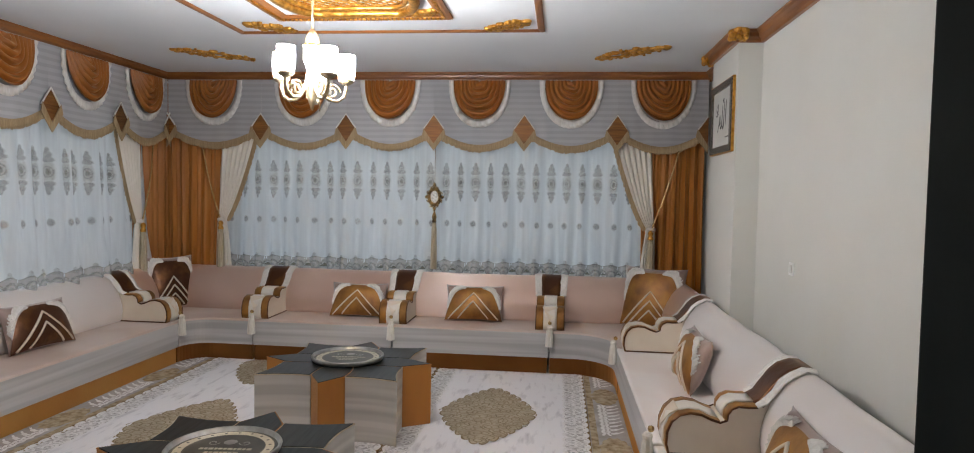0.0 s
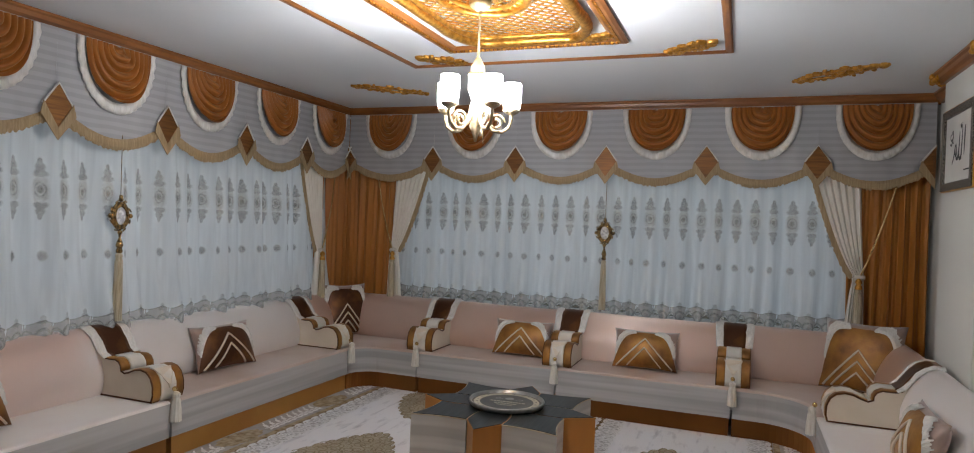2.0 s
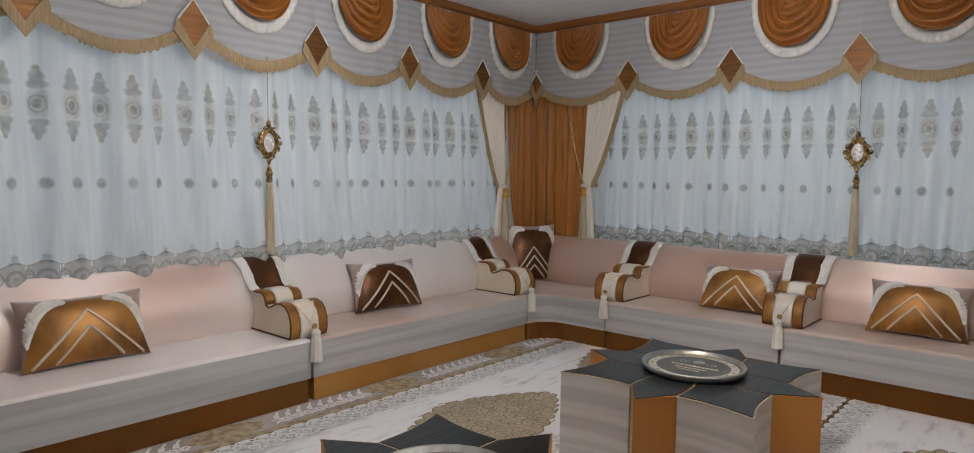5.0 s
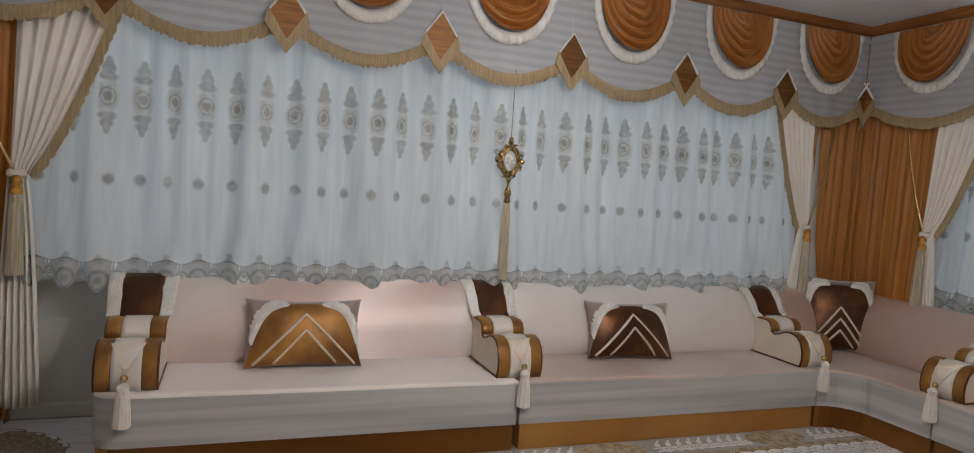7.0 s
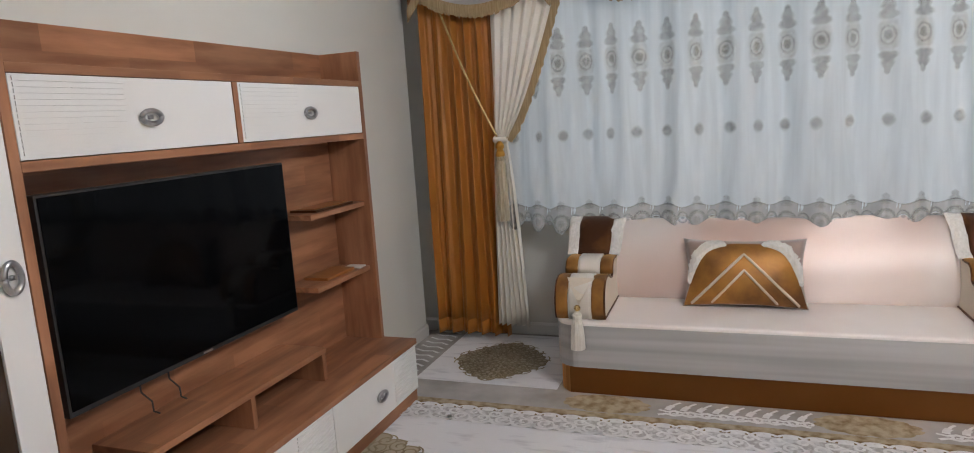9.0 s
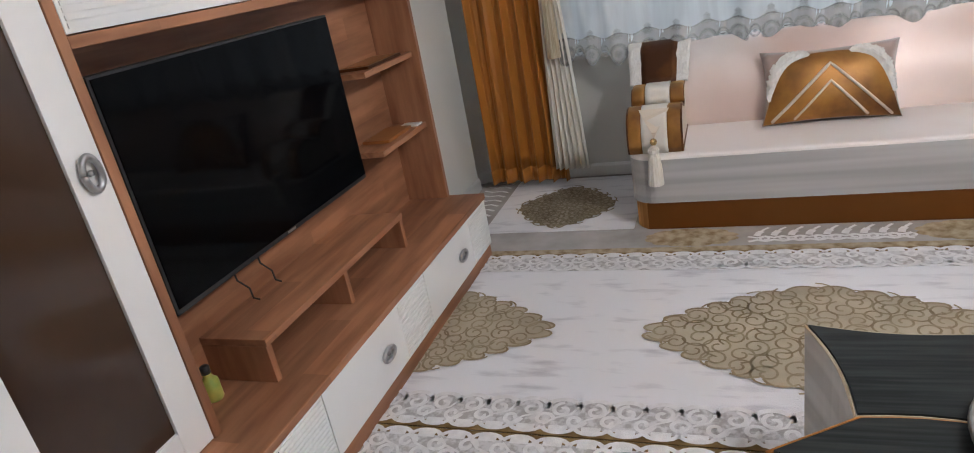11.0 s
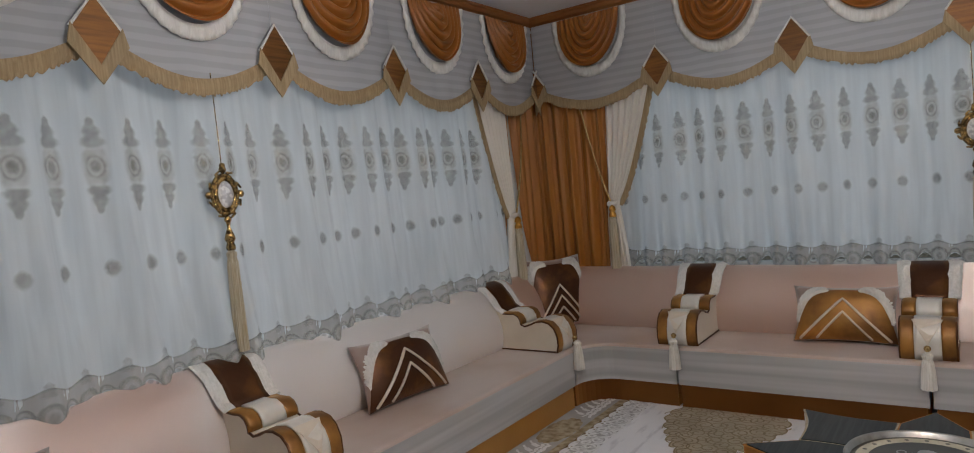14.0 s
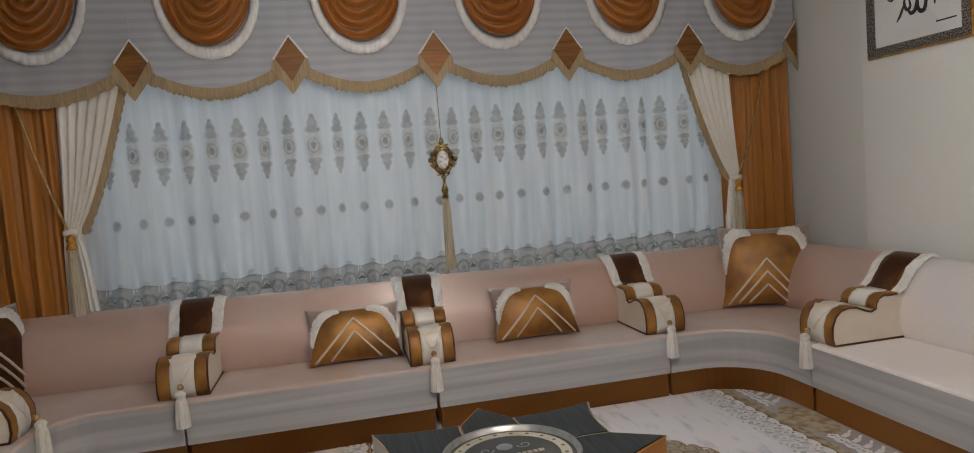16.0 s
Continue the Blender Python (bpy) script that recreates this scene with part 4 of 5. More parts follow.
def tray(label, printed):
    root = thing("round_tray", label, "tray", "round trays")
    part("rim", lathe([(0.225, 0.0), (0.252, 0.006), (0.262, 0.03), (0.256, 0.038), (0.248, 0.034), (0.242, 0.014), (0.05, 0.012)], 48), TRAY_STEEL, root, "metal rim", smooth=True)
    dark = TRAY_BLACK if printed else TRAY_GREEN
    part("plate", lathe([(0.241, 0.013), (0.241, 0.017), (0.01, 0.0172)], 48), dark, root, "printed plate")
    bm = bmesh.new()
    n = 48
    grid(lambda u, v: ((0.185 + 0.04 * v) * math.cos(2 * math.pi * u), (0.185 + 0.04 * v) * math.sin(2 * math.pi * u), 0.0185), n, 1, bm, wrap=True)
    part("printed_ring", bm, TRAY_CREAM, root, "cream printed ring")
    bm = bmesh.new()
    for k in range(20):
        a = 2 * math.pi * k / 20
        bmesh.ops.create_circle(bm, cap_ends=True, segments=8, radius=0.008, matrix=pose(0.205 * math.cos(a), 0.205 * math.sin(a), 0.0197))
    part("dots", bm, TRAY_BLACK, root, "dark dots", kind="stuff")
    bm = bmesh.new()
    rows = ((0.0, 0.115, 0.020), (-0.045, 0.075, 0.016), (-0.082, 0.05, 0.010))
    for y, half, tall in rows:
        x = -half
        k = 0
        while x < half:
            w = (0.018, 0.014, 0.021, 0.012)[k % 4]
            box(x, x + w, y - tall / 2, y + tall / 2, 0.0176, 0.0192, bm=bm)
            x += w + 0.006
            k += 1
    part("print_bars", bm, TRAY_CREAM, root, "plain pale printed bars", kind="stuff")
    bm = bmesh.new()
    bmesh.ops.create_circle(bm, cap_ends=True, segments=24, radius=0.032, matrix=pose(0, 0.085, 0.0186))
    for s in (-1, 1):
        ribbon(bm, spiral(s * 0.075, 0.075, 0.03, 0 if s < 0 else 3.1, 1.1, s, 16), 0.006, 0.0188)
    part("emblem", bm, TRAY_STEEL, root, "round printed emblem")
    return root


for (cx, cy, turn), printed in (((-0.955, 4.612, 0), True), ((-0.965, 2.892, 2), True)):
    star_table("star shaped coffee table of grey and ochre wedge stools", printed).matrix_world = pose(cx, cy, 0.012, 0, 0, turn)
    tray("round printed metal tray lying on the star table", printed).matrix_world = pose(cx, cy, 0.434, 0, 0, turn + 4) @ Matrix.Diagonal((0.95, 0.95, 1, 1))


# ---- curtains ----
def pleat(x, seed=0.0):
    """Uneven folds of hanging cloth."""
    return 0.38 * math.sin(2 * math.pi * x / 0.152 + 0.9 * math.sin(x * 2.3 + seed)) + 0.75 * math.sin(2 * math.pi * x / 0.41 + 2 * math.sin(x * 1.7 + seed)) + 0.25 * math.sin(x * 9 + seed)


def net_curtain(label, x0, x1, z0, z1, lean_out, seed, m):
    """White net with three rows of embroidery, in the wall's own frame (front is -y)."""
    root = thing("net_curtain", label, "curtain", "net curtains")

    def surf(x, z, off=0.0):
        low = (z1 - z) / (z1 - z0)
        amp = 0.028 + 0.020 * low
        flute = 0.030 * smoothstep((low - 0.80) / 0.18) * math.cos(2 * math.pi * (x - x0 - 0.1) / 0.152)
        return Vector((x, amp * pleat(x, seed) - lean_out * low ** 2 - flute - off, z))

    def hem(x):
        return z0 + 0.078 * abs(math.cos(math.pi * (x - x0 - 0.1) / 0.152 + 1.57)) ** 1.6 - 0.036 + 0.010 * math.sin(x * 5.1 + seed)

    def lace_top(x):
        """Height of the lace band over the hem, arched over each scallop."""
        return z0 + 0.112 + 0.012 * math.cos(2 * math.pi * (x - x0 - 0.1) / 0.152) - hem(x)

    n = int((x1 - x0) / 0.0145)
    bm = grid(lambda u, v: surf(x0 + (x1 - x0) * u, hem(x0 + (x1 - x0) * u) * (1 - v) + z1 * v), n, 14)
    part("net", bm, SHEER, root, "white pleated tulle", smooth=True)

    def motif(bm, x, zc, h, widths, off=0.0040):
        """A symmetrical motif from half widths, lower end to upper."""
        k = len(widths) - 1
        rows = []
        weave = bm.verts.layers.float["weave"]
        for i, w in enumerate(widths):
            z = zc - h / 2 + h * i / k
            row = [bm.verts.new(surf(x + 1.18 * w * s, z, off)) for s in (-1, -0.5, 0, 0.5, 1)]
            for v, q in zip(row, (0.0, 1.0, 1.0, 1.0, 0.0)):
                v[weave] = q * (0.25 if i in (0, k) else 1.0)
            rows.append(row)
        for r, t in zip(rows, rows[1:]):
            for j in range(4):
                bm.faces.new((r[j], r[j + 1], t[j + 1], t[j]))

    def loop(bm, x, zc, r0, r1, tall, off, wobble=0.0):
        """A ring, or a disc where r0 is 0, thin at its edges."""
        weave = bm.verts.layers.float["weave"]
        turns = []
        for k in range(17):
            a = 2 * math.pi * k / 16
            wob = 1 + wobble * math.sin(8 * a)
            spoke = []
            for r, q in ((r0, 0.0 if r0 else 1.0), ((r0 + r1) / 2, 1.0), (r1 * 1.12, 0.0)):
                v = bm.verts.new(surf(x + r * wob * math.cos(a), zc + tall * r * wob * math.sin(a), off))
                v[weave] = q
                spoke.append(v)
            turns.append(spoke)
        for p, q in zip(turns, turns[1:]):
            for j in (0, 1):
                bm.faces.new((p[j], q[j], q[j + 1], p[j + 1]))

    tips, middles, rings, dots, lace, eyes, line = (bmesh.new() for _ in range(7))
    for bm in (tips, middles, rings, dots, lace, eyes, line):
        bm.verts.layers.float.new("weave")
    count = int((x1 - x0 - 0.1) / 0.152)
    for i in range(count):
        x = x0 + 0.1 + 0.152 * i
        s = 0.80 + 0.25 * (0.5 + 0.5 * math.sin(2.3 * i + seed))
        for zc, h, widths in ((1.855, 0.125, [0.030, 0.042, 0.041, 0.026, 0.031, 0.026, 0.015, 0.014, 0.005]), (1.58, 0.115, [0.005, 0.012, 0.013, 0.024, 0.029, 0.024, 0.038, 0.040, 0.030])):
            motif(tips, x, zc, h, [w * s for w in widths])
            motif(middles, x, zc, h * 1.06, [w * s * 1.12 + 0.003 for w in widths], 0.0025)
        for r0, r1, target in ((0.027, 0.038, middles), (0.0, 0.019, rings), (0.0, 0.026, middles)):
            loop(target, x, 1.715, r0 * s, r1 * s, 1.30 / s, 0.0035 + 0.04 * (0.06 - r1), 0.10)
        motif(middles, x, 1.715, 0.175, [w * s for w in (0.034, 0.044, 0.050, 0.053, 0.050, 0.044, 0.034)], 0.0025)
        motif(dots, x + 0.02 * math.sin(i), 1.30, 0.058, [0.004, 0.020 * s, 0.026 * s, 0.020 * s, 0.004])
        h0 = hem(x)
        for cx, cz, big in ((x, h0 + 0.062, 1.0), (x + 0.076, h0 + 0.075, 0.6)):
            loop(eyes, cx, cz, 0.0, 0.021 * big, 1.15, 0.0048)
            loop(middles, cx, cz, 0.026 * big, 0.044 * big, 1.15, 0.0044)
            loop(eyes, cx, cz, 0.037 * big, 0.048 * big, 1.15, 0.0052)
        motif(eyes, x, h0 + 0.166, 0.062, [0.028, 0.032, 0.018, 0.020, 0.003])
        motif(middles, x + 0.02 * math.sin(i), 1.30, 0.08, [0.010, 0.028 * s, 0.034 * s, 0.028 * s, 0.010], 0.0025)
    grid(lambda u, v: surf(x0 + (x1 - x0) * u, hem(x0 + (x1 - x0) * u) + 0.003 + v * lace_top(x0 + (x1 - x0) * u), 0.0022), n, 4, lace)
    grid(lambda u, v: surf(x0 + (x1 - x0) * u, hem(x0 + (x1 - x0) * u) + lace_top(x0 + (x1 - x0) * u) + 0.012 * (v - 0.5), 0.0048), n, 2, line)
    for bm, least in ((lace, 0.75), (line, 0.0)):
        weave = bm.verts.layers.float["weave"]
        bm.verts.ensure_lookup_table()
        rows_of = 5 if bm is lace else 3
        for i, v in enumerate(bm.verts):
            v[weave] = (least if i % rows_of == 0 else 1.0) if bm is lace else (1.0 if i % 3 == 1 else 0.0)
    part("leaf_embroidery", tips, EMBROIDERY, root, "grey leaf embroidery", kind="stuff")
    part("oval_embroidery", middles, EMBROIDERY_LIGHT, root, "pale oval embroidery", kind="stuff")
    part("ring_embroidery", rings, EMBROIDERY, root, "grey ring embroidery", kind="stuff")
    part("dot_embroidery", dots, EMBROIDERY, root, "grey dot embroidery", kind="stuff")
    part("hem_line", line, HEM_THREAD, root, "grey hem cord", kind="stuff")
    part("hem_lace", lace, HEM_LACE, root, "beige scalloped hem lace", kind="stuff")
    part("hem_embroidery", eyes, HEM_THREAD, root, "grey hem flowers", kind="stuff")
    root.matrix_world = m


NF, WF = pose(0, 6.855, 0), pose(-3.69, 0, 0, 0, 0, 90)
net_curtain("white embroidered net curtain over the wide window", -3.05, 1.42, 0.805, 2.72, 0.0, 0.3, NF)
net_curtain("white embroidered net curtain with a scalloped hem behind the sofas", 1.30, 6.42, 0.775, 2.72, 0.095, 1.9, WF)


def drape(label, x0, x1, z0, z1, m, folds, seed, cloth=OCHRE_CLOTH, y=0.0):
    root = thing("drape", label, "curtain", "ochre drapes")

    def f(u, v):
        x = x0 + (x1 - x0) * u
        amp = 0.040 * (0.55 + 0.6 * (1 - v))
        wave = 2 * math.pi * folds * u + 0.9 * math.sin(5 * u + seed) + 0.5 * math.sin(2.2 * v + seed)
        ridge = 1.5 * abs(math.sin(wave / 2)) ** 0.8 - 0.9
        return Vector((x + 0.014 * math.sin(3 * v + 6 * u + seed) * (1 - v), y + amp * (ridge + 0.22 * math.sin(4.7 * math.pi * folds * u + seed)), z0 + (z1 - z0) * v))

    cut = 0.08 / (z1 - z0)
    part("cloth", thicken(grid(lambda u, v: f(u, cut + (1 - cut) * v), int(20 * folds), 20), 0.004), cloth, root, "heavy ochre cloth", smooth=True)
    part("hem", thicken(grid(lambda u, v: f(u, (cut + 0.004) * v) + Vector((0, -0.002, 0)), int(20 * folds), 2), 0.006), cloth, root, "stitched hem", smooth=True)
    root.matrix_world = m
    return root


drape("heavy ochre drape hanging in the corner by the window", -3.66, -2.98, 0.46, 2.70, pose(0, 6.815, 0), 6, 0.2)
drape("heavy ochre drape hanging in the corner by the window", 6.28, 6.84, 0.46, 2.70, pose(-3.665, 0, 0, 0, 0, 90), 5, 1.4)
drape("heavy ochre drape at the end of the window", 1.28, 1.86, 0.46, 2.70, pose(0, 6.815, 0), 6, 2.2)
drape("heavy ochre floor length drape beside the television unit", 0.84, 1.32, 0.06, 2.70, pose(-3.655, 0, 0, 0, 0, 90), 5, 3.1)


def tied_drape(label, xa, xb, tie, z_tie, z0, m, flow, cord_to):
    """A cream drape drawn to one side and tied; flow: its falling end runs towards +x or -x."""
    root = thing("tied_drape", label, "curtain", "cream tied drapes")

    def f(u, v):
        z = z0 + (2.70 - z0) * v
        if z >= z_tie:
            k = (z - z_tie) / (2.70 - z_tie)
            e = k ** 0.75
            left, right = tie - 0.035 + (xa - tie + 0.035) * e, tie + 0.035 + (xb - tie - 0.035) * e
            amp = 0.010 + 0.014 * k
        else:
            k = (z_tie - z) / (z_tie - z0)
            left, right = tie - 0.035 - 0.04 * k ** 0.5, tie + 0.035 + 0.09 * k ** 0.6 * (1 if flow > 0 else 0.3)
            if flow < 0:
                left, right = tie - 0.035 - 0.09 * k ** 0.6, tie + 0.035 + 0.02 * k
            amp = 0.012 + 0.010 * k
        return Vector((left + (right - left) * u, -0.028 + amp * math.sin(2 * math.pi * 6 * u + 1.3 * math.sin(3 * v)), z))

    part("cloth", thicken(grid(f, 72, 34), 0.004), DRAPE_CREAM, root, "cream gathered cloth", smooth=True)
    edge = 1.0 if flow > 0 else 0.0
    bm = bmesh.new()
    rows = []
    for i in range(46):
        v = (z_tie - z0) / (2.70 - z0) + (1 - (z_tie - z0) / (2.70 - z0)) * 0.74 * i / 45
        p = f(edge, v) + Vector((0, -0.006, 0))
        q = p + Vector((flow * (0.038 + 0.005 * math.sin(i * 2.7)), -0.004, -0.022 + 0.005 * math.sin(i * 1.9)))
        rows.append((bm.verts.new(p), bm.verts.new(q)))
    for r, s in zip(rows, rows[1:]):
        bm.faces.new((r[0], s[0], s[1], r[1]))
    part("fringe", thicken(bm, 0.010), FRINGE_GOLD, root, "gold thread fringe")
    cord = [Vector((tie + (cord_to - tie) * t, -0.055 - 0.02 * math.sin(math.pi * t), z_tie + (2.10 - z_tie) * t - 0.03 * math.sin(math.pi * t))) for t in [i / 16 for i in range(17)]]
    part("cord", tube(cord, 0.007, 6), GOLD_PALE, root, "twisted gold cord")
    part("tie_band", lathe([(0.030, 0.02), (0.043, 0.01), (0.045, -0.012), (0.032, -0.022)], 16, at=(tie, -0.03, z_tie)), CREAM_SATIN, root, "cream tie band", smooth=True)
    t = part("tassel", tassel(bmesh.new(), tie + flow * 0.01, -0.072, z_tie - 0.09, 0.40, 0.034), TASSEL_GOLD, root, "long pale thread tassel")
    part("bead", lathe([(0.008, 0.0), (0.022, -0.015), (0.027, -0.035), (0.017, -0.05), (0.026, -0.065), (0.030, -0.085), (0.012, -0.10)], 14, at=(tie + flow * 0.01, -0.072, z_tie - 0.01)), GOLD, t, "gilded turned bead", smooth=True)
    root.matrix_world = m


tied_drape("cream drape tied back with a gold cord and tassel", -3.0, -2.52, -3.01, 1.29, 0.46, pose(0, 6.80, 0), 1, -3.22)
tied_drape("cream drape tied back with a gold cord and tassel", 0.86, 1.33, 1.37, 1.29, 0.46, pose(0, 6.80, 0), -1, 1.62)
tied_drape("cream drape tied back with a gold cord and tassel", 5.86, 6.30, 6.31, 1.27, 0.46, pose(-3.645, 0, 0, 0, 0, 90), -1, 6.5)
tied_drape("cream floor length drape tied back with a gold cord", 1.32, 1.88, 1.335, 1.30, 0.14, pose(-3.64, 0, 0, 0, 0, 90), 1, 1.0)


# ---- valances with swags ----
def valance(label, ties, m):
    """One panel, swag and lozenge from tie to tie, in the wall's own frame."""
    root = thing("valance", label, "valance", "curtain valances")
    top = 2.725

    def bottom(s):
        return 2.23 - 0.155 * math.sin(math.pi * s)

    for i, (a, b) in enumerate(zip(ties, ties[1:])):
        w = b - a
        bm = grid(lambda u, v: Vector((a + w * u, 0.006 * math.sin(2 * math.pi * 5 * u + i) * (1 - v), bottom(u) * (1 - v) + top * v)), 24, 8)
        part("panel", bm, VALANCE, root, "grey striped organza panel", smooth=True)

        rnd = random.Random(i)

        def fringe(u, v):
            x, drop = a + w * u, 0.066 + 0.018 * rnd.random()
            return Vector((x, -0.010 - 0.006 * math.sin(math.pi * v), bottom(u) + 0.012 - drop * (1 - v)))

        part("fringe", thicken(grid(fringe, 100, 3), 0.006), FRINGE_GOLD, root, "gold thread fringe")
        cx, hw, hh = (a + b) / 2, 0.255, 0.385

        def swag(u, v):
            ang, r = math.pi * u, 0.04 + 0.96 * v
            fold = 0.052 * abs(math.sin(math.pi * (6.3 * r + 0.16 * math.sin(3 * ang + i)))) ** 0.75 * min(1.0, 3 * r) * (0.35 + 0.65 * math.sin(ang))
            depth = 0.030 * math.sin(ang) * (1 - 0.5 * r)
            return Vector((cx - hw * r * math.cos(ang), -0.012 - depth - fold, top - 0.010 - hh * r * math.sin(ang) ** 0.85))

        sw = part("swag", grid(swag, 32, 70), SWAG_CLOTH, root, "ochre draped swag with curved folds", smooth=True)

        def frill(u, v):
            ang = math.pi * u
            r = 1.0 + 0.20 * v
            ruffle = 0.008 * math.sin(40 * ang + i) * v
            return Vector((cx - hw * r * math.cos(ang), -0.018 - 0.010 * math.sin(math.pi * v) + ruffle, top - 0.010 - hh * r * math.sin(ang) ** 0.85))

        part("frill", thicken(grid(frill, 80, 3), 0.006), FRINGE_WHITE, sw, "white thread frill", smooth=True)
    for k, x in enumerate(ties):
        lo, hi = (0 if k == 0 else -1), (0 if k == len(ties) - 1 else 1)
        bm = bmesh.new()
        pts = [(0, 2.375), (0.098 * hi, 2.235), (0, 2.095), (0.098 * lo, 2.235)]
        pts = [p for i, p in enumerate(pts) if i % 2 == 0 or p[0]]
        bm.faces.new([bm.verts.new((x + u, -0.022, z)) for u, z in pts])
        d = part("lozenge", thicken(bm, 0.008), LOZENGE, root, "ochre velvet lozenge")
        edge = [(0.098 * lo, 2.235)] * (lo != 0) + [(0, 2.375)] + [(0.098 * hi, 2.235)] * (hi != 0)
        part("piping", tube([(x + u * 1.03, -0.026, z + 0.006) for u, z in edge], 0.008, 6), FRINGE_WHITE, d, "white piping")
        low = [(0.115 * lo, 2.235)] * (lo != 0) + [(0, 2.08)] + [(0.115 * hi, 2.235)] * (hi != 0)
        bm = bmesh.new()
        rows = [(bm.verts.new((x + u * 0.86, -0.028, z + 0.022)), bm.verts.new((x + u * 1.02, -0.030, z - 0.055))) for u, z in low]
        for r, s in zip(rows, rows[1:]):
            bm.faces.new((r[0], s[0], s[1], r[1]))
        part("fringe", thicken(bm, 0.008), FRINGE_GOLD, d, "gold thread fringe")
    root.matrix_world = m


valance("grey organza valance with ochre swags over the wide window", [-3.575] + [-2.566 + 0.8955 * k for k in range(5)] + [1.865], pose(0, 6.735, 0))
valance("grey organza valance with ochre swags over the long window", [0.815, 1.69, 2.54, 3.39, 4.24, 5.09, 5.945, 6.73], pose(-3.58, 0, 0, 0, 0, 90))


# ---- hanging brooches ----
def brooch(label, x, m):
    root = thing("curtain_brooch", label, "curtain ornament", "hanging brooches")
    z = 1.565
    part("chain", tube([(x, -0.03, 2.12), (x, -0.034, 1.9), (x, -0.036, z + 0.13)], 0.0025, 5), ANTIQUE, root, "fine gilt chain")
    bm = tube([(x + 0.048 * math.cos(a), -0.04, z + 0.072 * math.sin(a)) for a in [2 * math.pi * k / 28 for k in range(29)]], 0.012, 8)
    for k in range(12):
        a = 2 * math.pi * k / 12
        r = 1.0 + 0.30 * (k % 3 == 0)
        blob(bm, (x + 0.062 * r * math.cos(a), -0.04, z + 0.088 * r * math.sin(a)), 0.018 if k % 3 == 0 else 0.013, (1, 0.7, 1))
    tube([(x + 0.062 * math.cos(a), -0.038, z + 0.088 * math.sin(a)) for a in [2 * math.pi * k / 28 for k in range(29)]], 0.011, 6, bm)
    for k in range(8):
        a = 2 * math.pi * (k + 0.5) / 8
        c, q = math.cos(a), math.sin(a)
        tube([(x + (0.070 + 0.016 * t) * c - 0.014 * math.sin(5 * t) * q, -0.042, z + (0.096 + 0.016 * t) * q + 0.014 * math.sin(5 * t) * c) for t in [j / 6 for j in range(7)]], 0.0055, 5, bm)
    blob(bm, (x, -0.04, z + 0.132), 0.014)
    blob(bm, (x, -0.04, z - 0.122), 0.012)
    part("frame", bm, ANTIQUE, root, "ornate gilt frame", smooth=True)
    part("crystal", blob(bmesh.new(), (x, -0.042, z), 0.045, (0.95, 0.35, 1.45)), CRYSTAL, root, "oval white crystal", smooth=True)
    part("drop", lathe([(0.006, 0.0), (0.010, -0.02), (0.007, -0.04), (0.020, -0.075), (0.025, -0.095), (0.016, -0.112), (0.022, -0.13), (0.020, -0.145), (0.006, -0.15)], 14, at=(x, -0.04, z - 0.11)), ANTIQUE, root, "turned gilt drop", smooth=True)
    part("tassel", tassel(bmesh.new(), x, -0.04, z - 0.255, 0.47, 0.030), TASSEL_GOLD, root, "long gold thread tassel")
    root.matrix_world = m


brooch("gilt oval brooch with crystal and tassel hanging on the net curtain", -0.77, pose(0, 6.82, 0))
brooch("gilt oval brooch with crystal and tassel hanging on the net curtain", 3.88, pose(-3.61, 0, 0, 0, 0, 90))

# ---- ceiling decoration ----
def frame_moulding(name, x0, x1, y0, y1, profile, mat, label):
    path = [(x0, y0), (x0, y1), (x1, y1), (x1, y0), (x0, y0)]
    bm = bmesh.new()
    rings = []
    for (x, y), (sx, sy) in zip(path[:4], ((1, 1), (1, -1), (-1, -1), (-1, 1))):
        rings.append([bm.verts.new((x + sx * o, y + sy * o, z)) for o, z in profile])
    for i in range(4):
        r, s = rings[i], rings[(i + 1) % 4]
        for k in range(len(profile) - 1):
            bm.faces.new((r[k], s[k], s[k + 1], r[k + 1]))
    bmesh.ops.recalc_face_normals(bm, faces=bm.faces)
    return tagged(finish(bm, name, mat), label, "ceiling moulding", kind="structure")


C = CEIL
frame_moulding("trim_ceiling_outer", -1.98, 0.345, 2.14, 5.10, [(0, C), (0, C - 0.008), (0.012, C - 0.014), (0.03, C - 0.014), (0.042, C - 0.008), (0.05, C)], CORNICE, "thin brown ceiling frame moulding")
frame_moulding("trim_ceiling_inner", -1.51, -0.27, 2.54, 4.70, [(0, C), (0, C - 0.014), (0.02, C - 0.024), (0.045, C - 0.024), (0.055, C - 0.018), (0.075, C - 0.016), (0.09, C - 0.008), (0.10, C)], CORNICE, "stepped brown ceiling frame moulding")
bm = bmesh.new()
for s, a0, a1, fixed in (("y", -1.46, -0.32, 4.652), ("y", -1.46, -0.32, 2.588), ("x", 2.60, 4.64, -1.462), ("x", 2.60, 4.64, -0.318)):
    n = int((a1 - a0) / 0.03)
    for k in range(n):
        p = a0 + (a1 - a0) * (k + 0.5) / n
        x, y = (p, fixed) if s == "y" else (fixed, p)
        box(x - 0.009, x + 0.009, y - 0.009, y + 0.009, C - 0.030, C - 0.015, bm=bm)
